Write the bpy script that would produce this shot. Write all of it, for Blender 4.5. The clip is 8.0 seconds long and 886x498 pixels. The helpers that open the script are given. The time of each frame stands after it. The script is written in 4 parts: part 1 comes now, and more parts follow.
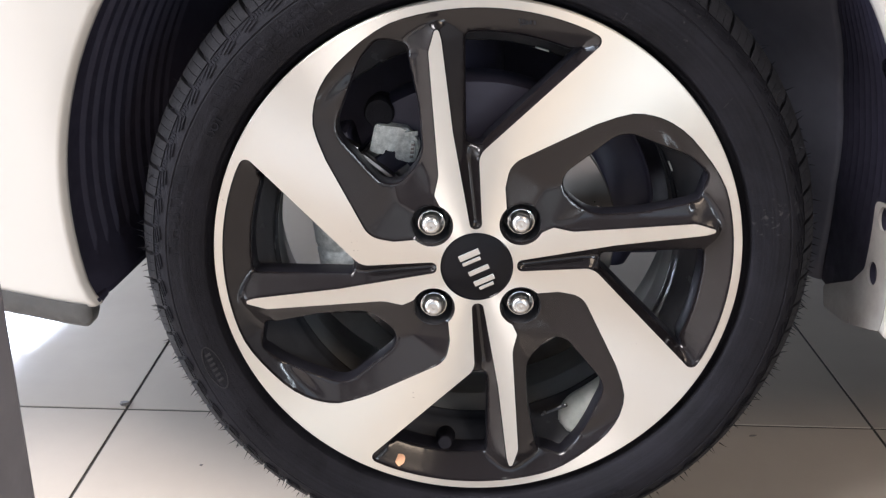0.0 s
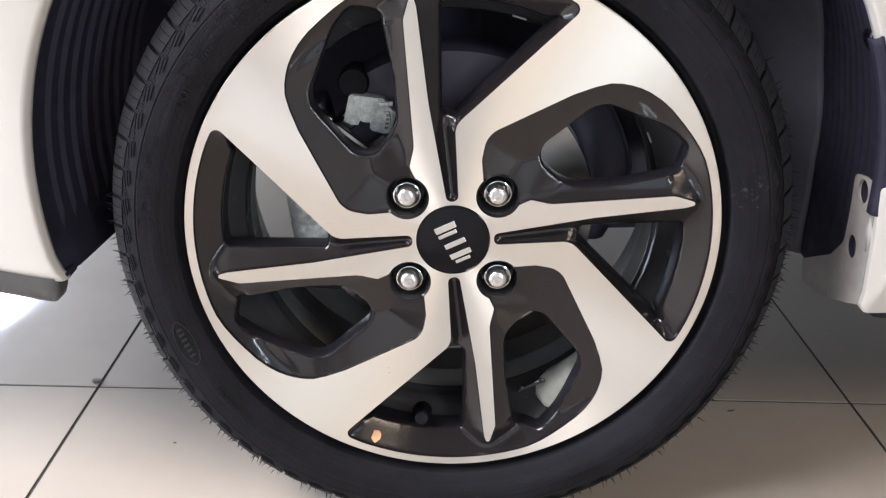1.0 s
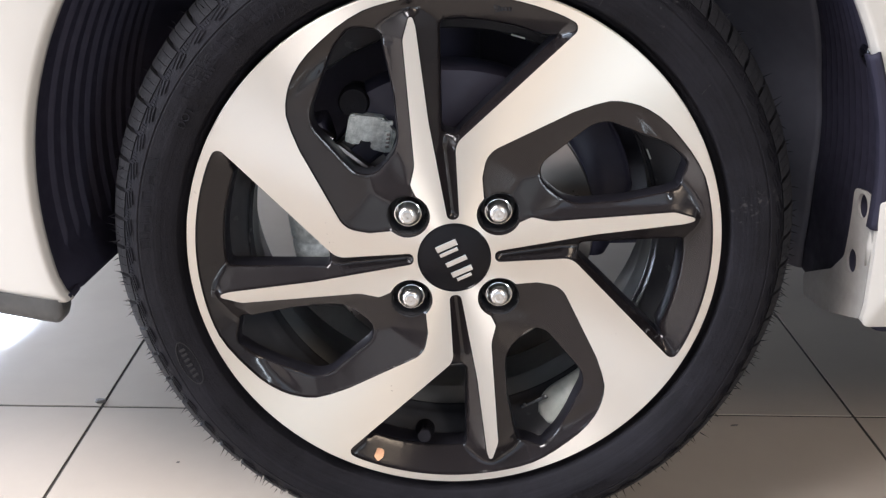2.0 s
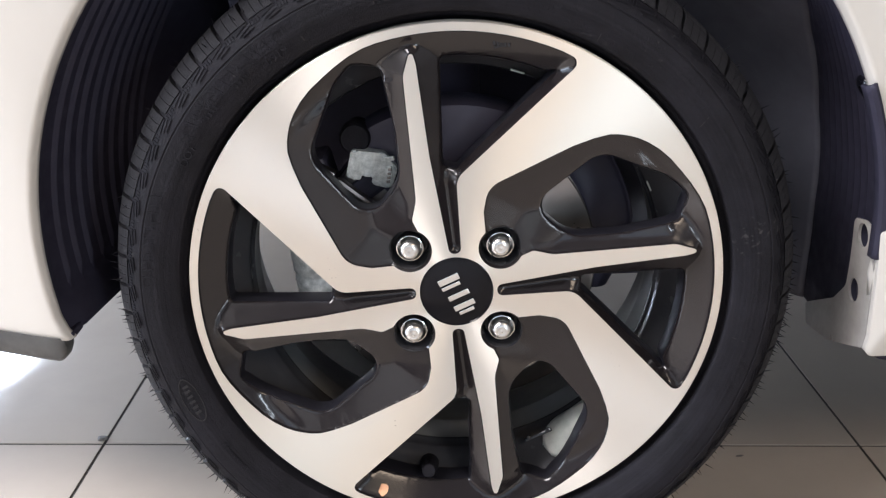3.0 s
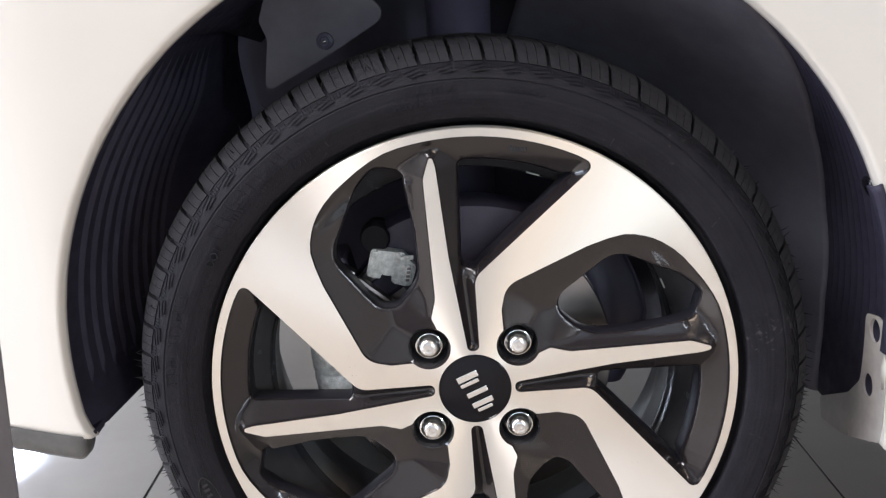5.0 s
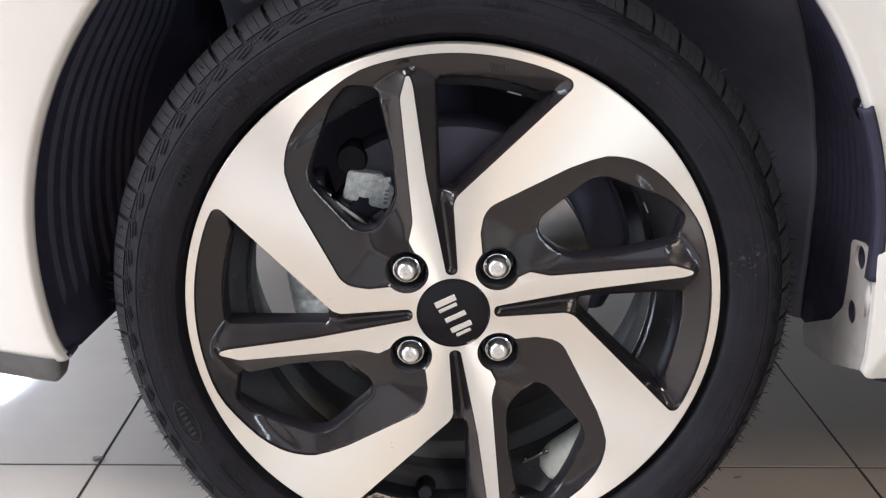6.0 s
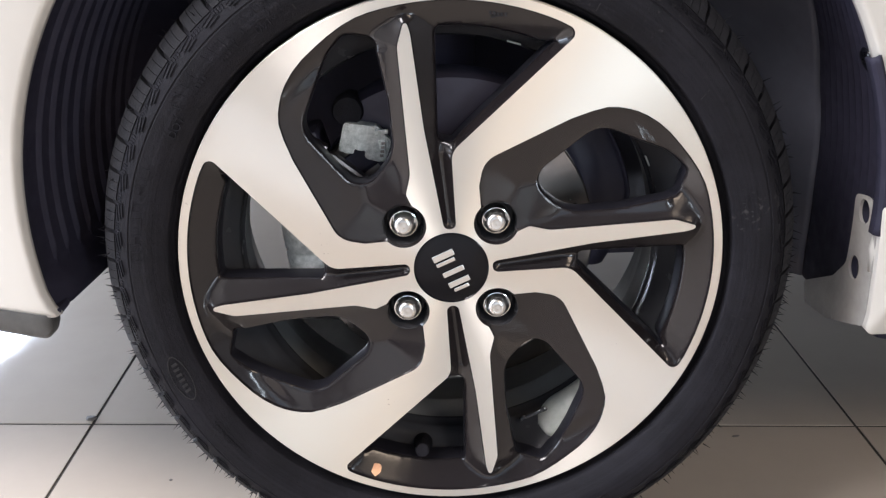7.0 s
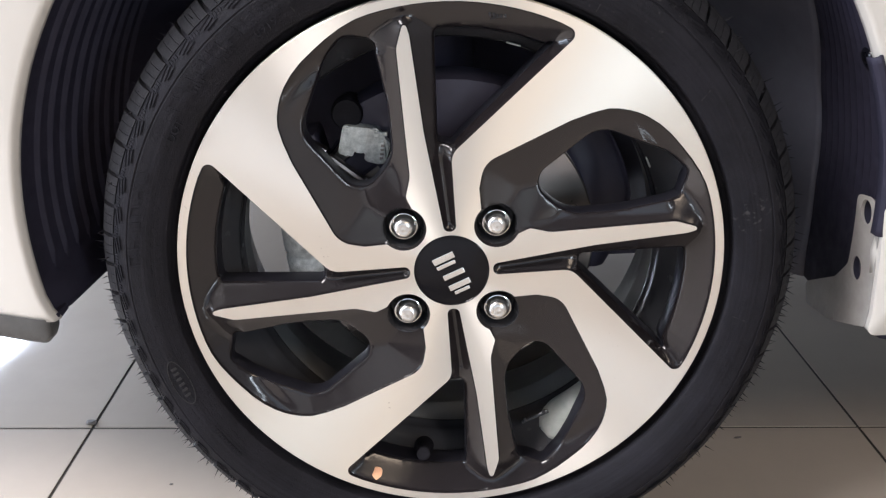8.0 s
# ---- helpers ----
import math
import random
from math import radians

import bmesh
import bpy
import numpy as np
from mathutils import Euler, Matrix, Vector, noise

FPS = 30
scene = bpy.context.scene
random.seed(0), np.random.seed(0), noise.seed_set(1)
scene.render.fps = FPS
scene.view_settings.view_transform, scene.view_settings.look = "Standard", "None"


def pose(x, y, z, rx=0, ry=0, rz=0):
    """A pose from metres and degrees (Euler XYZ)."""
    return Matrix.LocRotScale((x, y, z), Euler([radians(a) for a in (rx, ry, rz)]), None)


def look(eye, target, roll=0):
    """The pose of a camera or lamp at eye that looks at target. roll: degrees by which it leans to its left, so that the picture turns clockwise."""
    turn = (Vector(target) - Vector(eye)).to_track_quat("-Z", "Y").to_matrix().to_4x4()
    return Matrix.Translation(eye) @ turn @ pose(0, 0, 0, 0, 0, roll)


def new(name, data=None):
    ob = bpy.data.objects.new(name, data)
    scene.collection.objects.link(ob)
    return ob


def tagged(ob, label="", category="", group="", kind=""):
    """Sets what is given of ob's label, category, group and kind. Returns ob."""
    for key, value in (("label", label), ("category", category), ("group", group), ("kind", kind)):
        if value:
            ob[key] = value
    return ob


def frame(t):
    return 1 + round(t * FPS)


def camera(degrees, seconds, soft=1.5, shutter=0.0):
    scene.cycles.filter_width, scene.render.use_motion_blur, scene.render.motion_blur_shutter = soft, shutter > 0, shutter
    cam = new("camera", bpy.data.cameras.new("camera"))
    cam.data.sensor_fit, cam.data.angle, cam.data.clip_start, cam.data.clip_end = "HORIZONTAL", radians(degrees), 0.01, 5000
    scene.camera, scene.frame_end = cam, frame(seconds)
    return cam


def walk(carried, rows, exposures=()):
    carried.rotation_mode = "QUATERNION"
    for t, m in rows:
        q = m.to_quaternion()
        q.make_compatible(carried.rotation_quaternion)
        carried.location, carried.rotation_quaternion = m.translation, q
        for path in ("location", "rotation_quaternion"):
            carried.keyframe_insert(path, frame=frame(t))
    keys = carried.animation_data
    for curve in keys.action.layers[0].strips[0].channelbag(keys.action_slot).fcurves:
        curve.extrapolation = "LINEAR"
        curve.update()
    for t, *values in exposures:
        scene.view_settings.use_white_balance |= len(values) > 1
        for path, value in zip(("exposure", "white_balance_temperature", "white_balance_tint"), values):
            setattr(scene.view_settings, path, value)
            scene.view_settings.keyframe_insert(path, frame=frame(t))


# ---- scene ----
# Camera: eye in metres, then yaw, pitch (down is minus) and lean, in degrees.
cam = camera(50.0, 8.0, soft=1.3)
PATH = [
    (0.0, -0.0221, -0.6982, 0.5500, 0.42, -21.22, 1.26),
    (0.5, -0.0207, -0.6920, 0.5423, -0.04, -22.47, 1.54),
    (1.0, -0.0181, -0.6885, 0.5404, -0.86, -22.40, 1.67),
    (1.5, -0.0170, -0.6897, 0.5424, -0.85, -21.95, 1.42),
    (3.0, -0.0184, -0.6905, 0.5475, -0.61, -19.72, 0.42),
    (3.5, -0.0200, -0.6933, 0.5522, -0.83, -17.83, 0.24),
    (4.0, -0.0203, -0.6963, 0.5538, -0.89, -16.53, 0.24),
    (4.5, -0.0276, -0.7004, 0.5559, -0.37, -15.20, 0.12),
    (4.7, -0.0300, -0.7030, 0.5629, -0.16, -14.33, -0.01),
    (5.8, -0.0197, -0.6934, 0.5523, -0.78, -17.50, 0.50),
    (6.0, -0.0175, -0.6880, 0.5508, -0.73, -18.74, 0.59),
    (6.5, -0.0184, -0.6812, 0.5395, -0.96, -20.06, 0.79),
    (7.0, -0.0201, -0.6790, 0.5362, -1.13, -20.67, 0.71),
    (7.5, -0.0214, -0.6771, 0.5360, -1.13, -20.80, 0.51),
    (8.0, -0.0200, -0.6754, 0.5366, -1.11, -20.64, 0.46),
]
walk(cam, [(t, pose(x, y, z, 90 + pitch, 0, yaw) @ pose(0, 0, 0, 0, 0, lean)) for t, x, y, z, yaw, pitch, lean in PATH],
     exposures=[(0.0, 0.18, 6130, 11), (1.5, 0.12, 6130, 11), (3.5, 0.19, 6110, 11), (4.5, 0.23, 6090, 11), (6.0, 0.18, 6120, 11), (6.5, 0.12, 6130, 11), (8.0, 0.12, 6130, 11)])

# ---- light ----
world = bpy.data.worlds.new("sky")
scene.world = world
world.use_nodes = True
wn = world.node_tree.nodes
sky = wn.new("ShaderNodeTexSky")
sky.sky_type = "NISHITA"
sky.sun_disc = False
sky.sun_elevation, sky.sun_rotation = radians(45), radians(250)
wn["Background"].inputs["Strength"].default_value = 0.1
world.node_tree.links.new(sky.outputs["Color"], wn["Background"].inputs["Color"])


def area_lamp(name, size_x, size_y, watts, colour, m):
    data = bpy.data.lights.new(name, "AREA")
    data.shape, data.size, data.size_y, data.energy, data.color = "RECTANGLE", size_x, size_y, watts, colour
    ob = new(name, data)
    ob.matrix_world = m
    return ob


# unseen daylight windows left of and beyond the car, and an unseen ceiling lamp
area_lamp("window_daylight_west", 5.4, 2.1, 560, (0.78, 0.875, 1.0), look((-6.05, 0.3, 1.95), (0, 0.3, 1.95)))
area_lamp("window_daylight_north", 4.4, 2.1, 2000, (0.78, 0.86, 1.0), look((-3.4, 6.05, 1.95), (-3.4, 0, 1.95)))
# added fills in unseen openings: a frontal one, and one for the face's streak
area_lamp("south_fill", 5.0, 2.4, 24, (0.93, 0.96, 1.0), look((-1.0, -6.05, 1.6), (-1.0, 0, 1.6)))
area_lamp("streak_fill", 0.5, 2.4, 95, (0.86, 0.95, 1.0), look((3.5, -6.05, 1.6), (3.5, 0, 1.6)))
area_lamp("ceiling_light", 2.0, 2.4, 365, (1.0, 0.93, 0.89), look((-3.0, -1.3, 3.5), (-3.0, -1.3, 0)))
# added fill that warms the right-hand floor and the wheel's lower arms
area_lamp("warm_fill", 1.8, 1.8, 84, (1.0, 0.78, 0.57), look((2.2, -3.6, 3.5), (2.2, -3.6, 0)))


# ---- materials ----
def material(name, colour, rough=0.5, metal=0.0, coat=0.0, spec=0.5):
    m = bpy.data.materials.new(name)
    m.use_nodes = True
    b = m.node_tree.nodes["Principled BSDF"]
    b.inputs["Base Color"].default_value = (*colour, 1)
    b.inputs["Roughness"].default_value = rough
    b.inputs["Metallic"].default_value = metal
    b.inputs["Coat Weight"].default_value = coat
    b.inputs["Coat Roughness"].default_value = 0.05
    b.inputs["Specular IOR Level"].default_value = spec
    return m


def node(m, kind, **values):
    n = m.node_tree.nodes.new(kind)
    for key, value in values.items():
        n.inputs[key.replace("_", " ")].default_value = value
    return n


def wire(m, a, out, b, into):
    m.node_tree.links.new(a.outputs[out], b.inputs[into])


def mottle(m, scale, dark, light, detail=6.0, rough_a=None, rough_b=None, fine=0.0, fine_scale=400.0, coarse_bump=0.0, bump_dist=0.001):
    """Colour that wanders between two tones at a coarse scale, and a fine bump."""
    b = m.node_tree.nodes["Principled BSDF"]
    place = node(m, "ShaderNodeTexCoord")
    n1 = node(m, "ShaderNodeTexNoise", Scale=scale, Detail=detail, Roughness=0.65)
    wire(m, place, "Object", n1, "Vector")
    ramp = node(m, "ShaderNodeValToRGB")
    ramp.color_ramp.elements[0].position, ramp.color_ramp.elements[1].position = 0.3, 0.7
    ramp.color_ramp.elements[0].color, ramp.color_ramp.elements[1].color = (*dark, 1), (*light, 1)
    wire(m, n1, "Fac", ramp, "Fac")
    wire(m, ramp, "Color", b, "Base Color")
    if rough_a is not None:
        n3 = node(m, "ShaderNodeTexNoise", Scale=scale * 3.1, Detail=4.0)
        wire(m, place, "Object", n3, "Vector")
        span = node(m, "ShaderNodeMapRange")
        span.inputs["From Min"].default_value, span.inputs["From Max"].default_value = 0.3, 0.7
        span.inputs["To Min"].default_value, span.inputs["To Max"].default_value = rough_a, rough_b
        wire(m, n3, "Fac", span, "Value")
        wire(m, span, "Result", b, "Roughness")
    if fine or coarse_bump:
        n2 = node(m, "ShaderNodeTexNoise", Scale=fine_scale, Detail=3.0)
        wire(m, place, "Object", n2, "Vector")
        bump = node(m, "ShaderNodeBump", Strength=fine, Distance=bump_dist)
        wire(m, n2, "Fac", bump, "Height")
        wire(m, bump, "Normal", b, "Normal")
    return m


def rubber(name="tyre_rubber", dark=(0.0042, 0.0040, 0.0058), light=(0.0152, 0.0144, 0.0188)):
    """Black tyre rubber: grainy, scuffed paler in patches and along faint rings, with a few dust specks."""
    m = material(name, light, 0.6, spec=0.15)
    b = m.node_tree.nodes["Principled BSDF"]
    place = node(m, "ShaderNodeTexCoord")
    patch = node(m, "ShaderNodeTexNoise", Scale=26.0, Detail=8.0, Roughness=0.75)
    wire(m, place, "Object", patch, "Vector")
    # faint rings left by the mould, by the distance from the hub
    split = node(m, "ShaderNodeSeparateXYZ")
    wire(m, place, "Object", split, "Vector")
    flat = node(m, "ShaderNodeCombineXYZ")
    wire(m, split, "X", flat, "X")
    wire(m, split, "Z", flat, "Y")
    dist = m.node_tree.nodes.new("ShaderNodeVectorMath")
    dist.operation = "LENGTH"
    wire(m, flat, "Vector", dist, 0)
    ring = node(m, "ShaderNodeTexNoise", Scale=420.0, Detail=3.0)
    ring.noise_dimensions = "1D"
    wire(m, dist, "Value", ring, "W")
    blend = m.node_tree.nodes.new("ShaderNodeMix")
    blend.inputs["Factor"].default_value = 0.3
    wire(m, patch, "Fac", blend, 2)
    wire(m, ring, "Fac", blend, 3)
    tone = node(m, "ShaderNodeValToRGB")
    tone.color_ramp.elements[0].position, tone.color_ramp.elements[1].position = 0.36, 0.64
    tone.color_ramp.elements[0].color, tone.color_ramp.elements[1].color = (*dark, 1), (*light, 1)
    wire(m, blend, 0, tone, "Fac")
    speck = node(m, "ShaderNodeTexNoise", Scale=240.0, Detail=2.0)
    wire(m, place, "Object", speck, "Vector")
    dusty = node(m, "ShaderNodeTexNoise", Scale=14.0, Detail=3.0)
    wire(m, place, "Object", dusty, "Vector")
    both = m.node_tree.nodes.new("ShaderNodeMath")
    both.operation = "MULTIPLY"
    wire(m, speck, "Fac", both, 0)
    wire(m, dusty, "Fac", both, 1)
    where = node(m, "ShaderNodeMapRange")
    where.inputs["From Min"].default_value, where.inputs["From Max"].default_value = 0.405, 0.50
    wire(m, both, "Value", where, "Value")
    mix = m.node_tree.nodes.new("ShaderNodeMix")
    mix.data_type = "RGBA"
    wire(m, where, "Result", mix, "Factor")
    m.node_tree.links.new(tone.outputs["Color"], mix.inputs[6])
    mix.inputs[7].default_value = (0.045, 0.043, 0.044, 1)
    m.node_tree.links.new(mix.outputs[2], b.inputs["Base Color"])
    span = node(m, "ShaderNodeMapRange")
    span.inputs["From Min"].default_value, span.inputs["From Max"].default_value = 0.3, 0.7
    span.inputs["To Min"].default_value, span.inputs["To Max"].default_value = 0.42, 0.8
    wire(m, patch, "Fac", span, "Value")
    wire(m, span, "Result", b, "Roughness")
    grain = node(m, "ShaderNodeTexNoise", Scale=900.0, Detail=5.0, Roughness=0.75)
    wire(m, place, "Object", grain, "Vector")
    wave = node(m, "ShaderNodeTexNoise", Scale=110.0, Detail=4.0)
    wire(m, place, "Object", wave, "Vector")
    low = node(m, "ShaderNodeBump", Strength=0.8, Distance=0.0012)
    wire(m, wave, "Fac", low, "Height")
    groove = node(m, "ShaderNodeBump", Strength=0.35, Distance=0.0005)
    wire(m, ring, "Fac", groove, "Height")
    wire(m, low, "Normal", groove, "Normal")
    fine = node(m, "ShaderNodeBump", Strength=1.0, Distance=0.0006)
    wire(m, grain, "Fac", fine, "Height")
    wire(m, groove, "Normal", fine, "Normal")
    wire(m, fine, "Normal", b, "Normal")
    return m


WHITE = mottle(material("white_car_paint", (0.555, 0.53, 0.488), 0.28, coat=0.6), 3.0, (0.549, 0.524, 0.483), (0.561, 0.536, 0.494), rough_a=0.27, rough_b=0.31)
# dusty copy of the white paint, its colour darkened for the flange's shade
SHADEDWHITE = mottle(material("shaded_dusty_white_paint", (0.52, 0.50, 0.47), 0.5), 45.0, (0.30, 0.285, 0.265), (0.38, 0.362, 0.34), rough_a=0.4, rough_b=0.6)
SPLASH = mottle(material("dusty_splash_plastic", (0.026, 0.026, 0.042), 0.5), 20.0, (0.046, 0.045, 0.060), (0.078, 0.076, 0.098), rough_a=0.4, rough_b=0.6)
LIP = mottle(material("grey_plastic_trim", (0.05, 0.05, 0.05), 0.5), 60.0, (0.05, 0.049, 0.048), (0.07, 0.069, 0.067), rough_a=0.42, rough_b=0.58, fine=0.15, fine_scale=2500)
LINER = mottle(material("black_liner_plastic", (0.024, 0.023, 0.036), 0.6, spec=0.22), 25.0, (0.0235, 0.0222, 0.038), (0.0290, 0.0278, 0.046), rough_a=0.55, rough_b=0.75, fine=0.2, fine_scale=1500)
INNER = mottle(material("dusty_inner_panel", (0.085, 0.085, 0.108), 0.5), 14.0, (0.065, 0.065, 0.084), (0.105, 0.105, 0.132), rough_a=0.4, rough_b=0.65, fine=0.15, fine_scale=900)
RUBBER = rubber()
TREAD = rubber("tread_rubber", (0.0125, 0.0122, 0.0145), (0.0225, 0.022, 0.025))
EMBOSS = mottle(material("raised_rubber", (0.015, 0.015, 0.016), 0.5, spec=0.4), 90.0, (0.012, 0.012, 0.013), (0.020, 0.020, 0.021), rough_a=0.42, rough_b=0.6)
PAINT = mottle(material("gunmetal_wheel_paint", (0.022, 0.0198, 0.0197), 0.2, coat=0.15, spec=0.46), 12.0, (0.0132, 0.0108, 0.0117), (0.0158, 0.0131, 0.0140), rough_a=0.13, rough_b=0.18, fine=0.02, fine_scale=3000)
BARREL = mottle(material("black_barrel_paint", (0.03, 0.03, 0.032), 0.3, spec=0.28), 20.0, (0.034, 0.034, 0.038), (0.046, 0.046, 0.050), rough_a=0.2, rough_b=0.28)
BARRELGREY = mottle(material("satin_grey_barrel_paint", (0.11, 0.11, 0.11), 0.42, spec=0.4), 16.0, (0.185, 0.186, 0.184), (0.225, 0.226, 0.222), rough_a=0.32, rough_b=0.42)
WINDOWWALL = mottle(material("black_window_edge_paint", (0.009, 0.009, 0.011), 0.3, spec=0.4), 20.0, (0.011, 0.0105, 0.014), (0.015, 0.0145, 0.019), rough_a=0.30, rough_b=0.40)
GLOSS = material("gloss_black_cap", (0.004, 0.004, 0.006), 0.08, spec=0.22)
CHROME = mottle(material("chrome_plate", (0.8, 0.8, 0.8), 0.12, metal=1.0), 120.0, (0.72, 0.72, 0.72), (0.85, 0.85, 0.84), rough_a=0.08, rough_b=0.2)
NUTPLATE = mottle(material("satin_nut_plate", (0.7, 0.69, 0.67), 0.3, metal=1.0), 220.0, (0.62, 0.61, 0.59), (0.74, 0.73, 0.71), rough_a=0.26, rough_b=0.36)
SILVER = material("satin_silver_badge", (0.75, 0.74, 0.72), 0.25, metal=1.0)
STEEL = mottle(material("bare_steel", (0.3, 0.28, 0.27), 0.3, metal=1.0), 9.0, (0.27, 0.25, 0.24), (0.33, 0.31, 0.30), rough_a=0.26, rough_b=0.36)
CAST = mottle(material("cast_caliper", (0.5, 0.53, 0.52), 0.5, metal=0.35), 170.0, (0.45, 0.49, 0.48), (0.93, 0.96, 0.95), rough_a=0.4, rough_b=0.6, fine=0.6, fine_scale=800, bump_dist=0.001)
BLACKMETAL = mottle(material("black_coated_metal", (0.016, 0.016, 0.027), 0.5, spec=0.4), 30.0, (0.040, 0.0375, 0.060), (0.053, 0.050, 0.078), rough_a=0.45, rough_b=0.55)
TILE = mottle(material("porcelain_tile", (0.485, 0.425, 0.362), 0.12), 5.0, (0.46, 0.402, 0.342), (0.51, 0.448, 0.382), rough_a=0.06, rough_b=0.10)
GROUT = mottle(material("dark_grout", (0.05, 0.045, 0.04), 0.8), 200.0, (0.03, 0.027, 0.025), (0.08, 0.07, 0.06))
# unseen ceiling and walls, kept dark to cut bounce light on the floor
DARKCEILING = mottle(material("dark_ceiling_paint", (0.12, 0.115, 0.11), 0.7), 2.0, (0.11, 0.105, 0.10), (0.13, 0.125, 0.12))
GREYWALL = mottle(material("grey_wall_paint", (0.25, 0.24, 0.23), 0.6), 2.0, (0.23, 0.22, 0.21), (0.27, 0.26, 0.25))
WALLPAINT = mottle(material("wall_paint", (0.75, 0.72, 0.68), 0.6), 2.0, (0.72, 0.69, 0.65), (0.78, 0.75, 0.71))
POSTGREY = mottle(material("grey_powder_coat", (0.16, 0.152, 0.168), 0.5), 30.0, (0.152, 0.144, 0.162), (0.182, 0.173, 0.192), rough_a=0.42, rough_b=0.55)
STONE = mottle(material("grey_stone", (0.16, 0.145, 0.135), 0.8), 300.0, (0.11, 0.10, 0.09), (0.22, 0.20, 0.19))
STICKER = mottle(material("orange_dot_sticker", (0.7, 0.36, 0.18), 0.5), 300.0, (0.62, 0.30, 0.15), (0.78, 0.42, 0.22))
LEADGREY = mottle(material("zinc_weight", (0.55, 0.57, 0.53), 0.5, metal=0.2), 60.0, (0.34, 0.36, 0.33), (0.52, 0.54, 0.50), rough_a=0.42, rough_b=0.6)


def turned_metal():
    """Lathe-turned aluminium under clear lacquer: fine rings round the hub, smeared highlights."""
    m = material("machined_aluminium", (0.865, 0.820, 0.748), 0.3, metal=1.0, coat=0.25)
    b = m.node_tree.nodes["Principled BSDF"]
    place = node(m, "ShaderNodeTexCoord")
    split = node(m, "ShaderNodeSeparateXYZ")
    wire(m, place, "Object", split, "Vector")
    flat = node(m, "ShaderNodeCombineXYZ")
    wire(m, split, "X", flat, "X")
    wire(m, split, "Z", flat, "Y")
    dist = m.node_tree.nodes.new("ShaderNodeVectorMath")
    dist.operation = "LENGTH"
    wire(m, flat, "Vector", dist, 0)
    ring = node(m, "ShaderNodeTexNoise", Scale=1600.0, Detail=2.0)
    ring.noise_dimensions = "1D"
    wire(m, dist, "Value", ring, "W")
    bump = node(m, "ShaderNodeBump", Strength=0.06, Distance=0.0002)
    wire(m, ring, "Fac", bump, "Height")
    wire(m, bump, "Normal", b, "Normal")
    n = node(m, "ShaderNodeTexNoise", Scale=30.0, Detail=5.0)
    wire(m, place, "Object", n, "Vector")
    span = node(m, "ShaderNodeMapRange")
    span.inputs["To Min"].default_value, span.inputs["To Max"].default_value = 0.41, 0.47
    wire(m, n, "Fac", span, "Value")
    wire(m, span, "Result", b, "Roughness")
    speck = node(m, "ShaderNodeTexNoise", Scale=420.0, Detail=2.0)
    wire(m, place, "Object", speck, "Vector")
    patch = node(m, "ShaderNodeTexNoise", Scale=28.0, Detail=2.0)
    wire(m, place, "Object", patch, "Vector")
    both = m.node_tree.nodes.new("ShaderNodeMath")
    both.operation = "MULTIPLY"
    wire(m, speck, "Fac", both, 0)
    wire(m, patch, "Fac", both, 1)
    ramp = node(m, "ShaderNodeValToRGB")
    ramp.color_ramp.elements[0].position, ramp.color_ramp.elements[1].position = 0.485, 0.54
    ramp.color_ramp.elements[0].color, ramp.color_ramp.elements[1].color = (0.865, 0.820, 0.748, 1), (0.5, 0.45, 0.41, 1)
    wire(m, both, "Value", ramp, "Fac")
    wire(m, ramp, "Color", b, "Base Color")
    tangent = m.node_tree.nodes.new("ShaderNodeTangent")
    tangent.direction_type, tangent.axis = "RADIAL", "Y"
    wire(m, tangent, "Tangent", b, "Tangent")
    b.inputs["Anisotropic"].default_value = 0.93
    b.inputs["Anisotropic Rotation"].default_value = 0.25
    return m


MACHINED = turned_metal()


# ---- mesh helpers ----
def thing(name, m, label, category, group="", kind=""):
    ob = new(name)
    ob.matrix_world = m
    return tagged(ob, label, category, group, kind)


def mesh_of(name, verts, faces, mat, smooth=True):
    me = bpy.data.meshes.new(name)
    me.from_pydata([tuple(v) for v in verts], [], faces)
    me.materials.append(mat)
    me.update()
    if smooth:
        me.polygons.foreach_set("use_smooth", [True] * len(me.polygons))
    return me


def part_mesh(name, me, parent, label="", m=None, kind=""):
    ob = new(name, me)
    ob.parent = parent
    if m is not None:
        ob.matrix_basis = m
    return tagged(ob, label, kind=kind)


def part(name, bm, mat, parent, label="", m=None, smooth=False, kind=""):
    me = bpy.data.meshes.new(name)
    bmesh.ops.recalc_face_normals(bm, faces=bm.faces)
    bm.to_mesh(me)
    bm.free()
    me.materials.append(mat)
    if smooth:
        me.polygons.foreach_set("use_smooth", [True] * len(me.polygons))
    return part_mesh(name, me, parent, label, m, kind)


def sharp(me, degrees=35):
    me.set_sharp_from_angle(angle=radians(degrees))
    return me


def lathe(name, profile, mat, steps=160, smooth=True, closed=False):
    """Turns a profile of (depth, radius) about the y axis."""
    verts, faces = [], []
    n = len(profile)
    for i in range(steps):
        a = 2 * math.pi * i / steps
        for y, r in profile:
            verts.append((r * math.cos(a), y, r * math.sin(a)))
    for i in range(steps):
        j = (i + 1) % steps
        for k in range(n if closed else n - 1):
            q = (k + 1) % n
            faces.append((i * n + k, i * n + q, j * n + q, j * n + k))
    return mesh_of(name, verts, faces, mat, smooth)


def box(bm, size, m, bevel=0.0):
    made = bmesh.ops.create_cube(bm, size=1.0, matrix=m @ Matrix.Diagonal((*size, 1)))
    if bevel:
        edges = list({e for v in made["verts"] for e in v.link_edges})
        bmesh.ops.bevel(bm, geom=edges, offset=bevel, segments=2, affect="EDGES", profile=0.6)
    return made


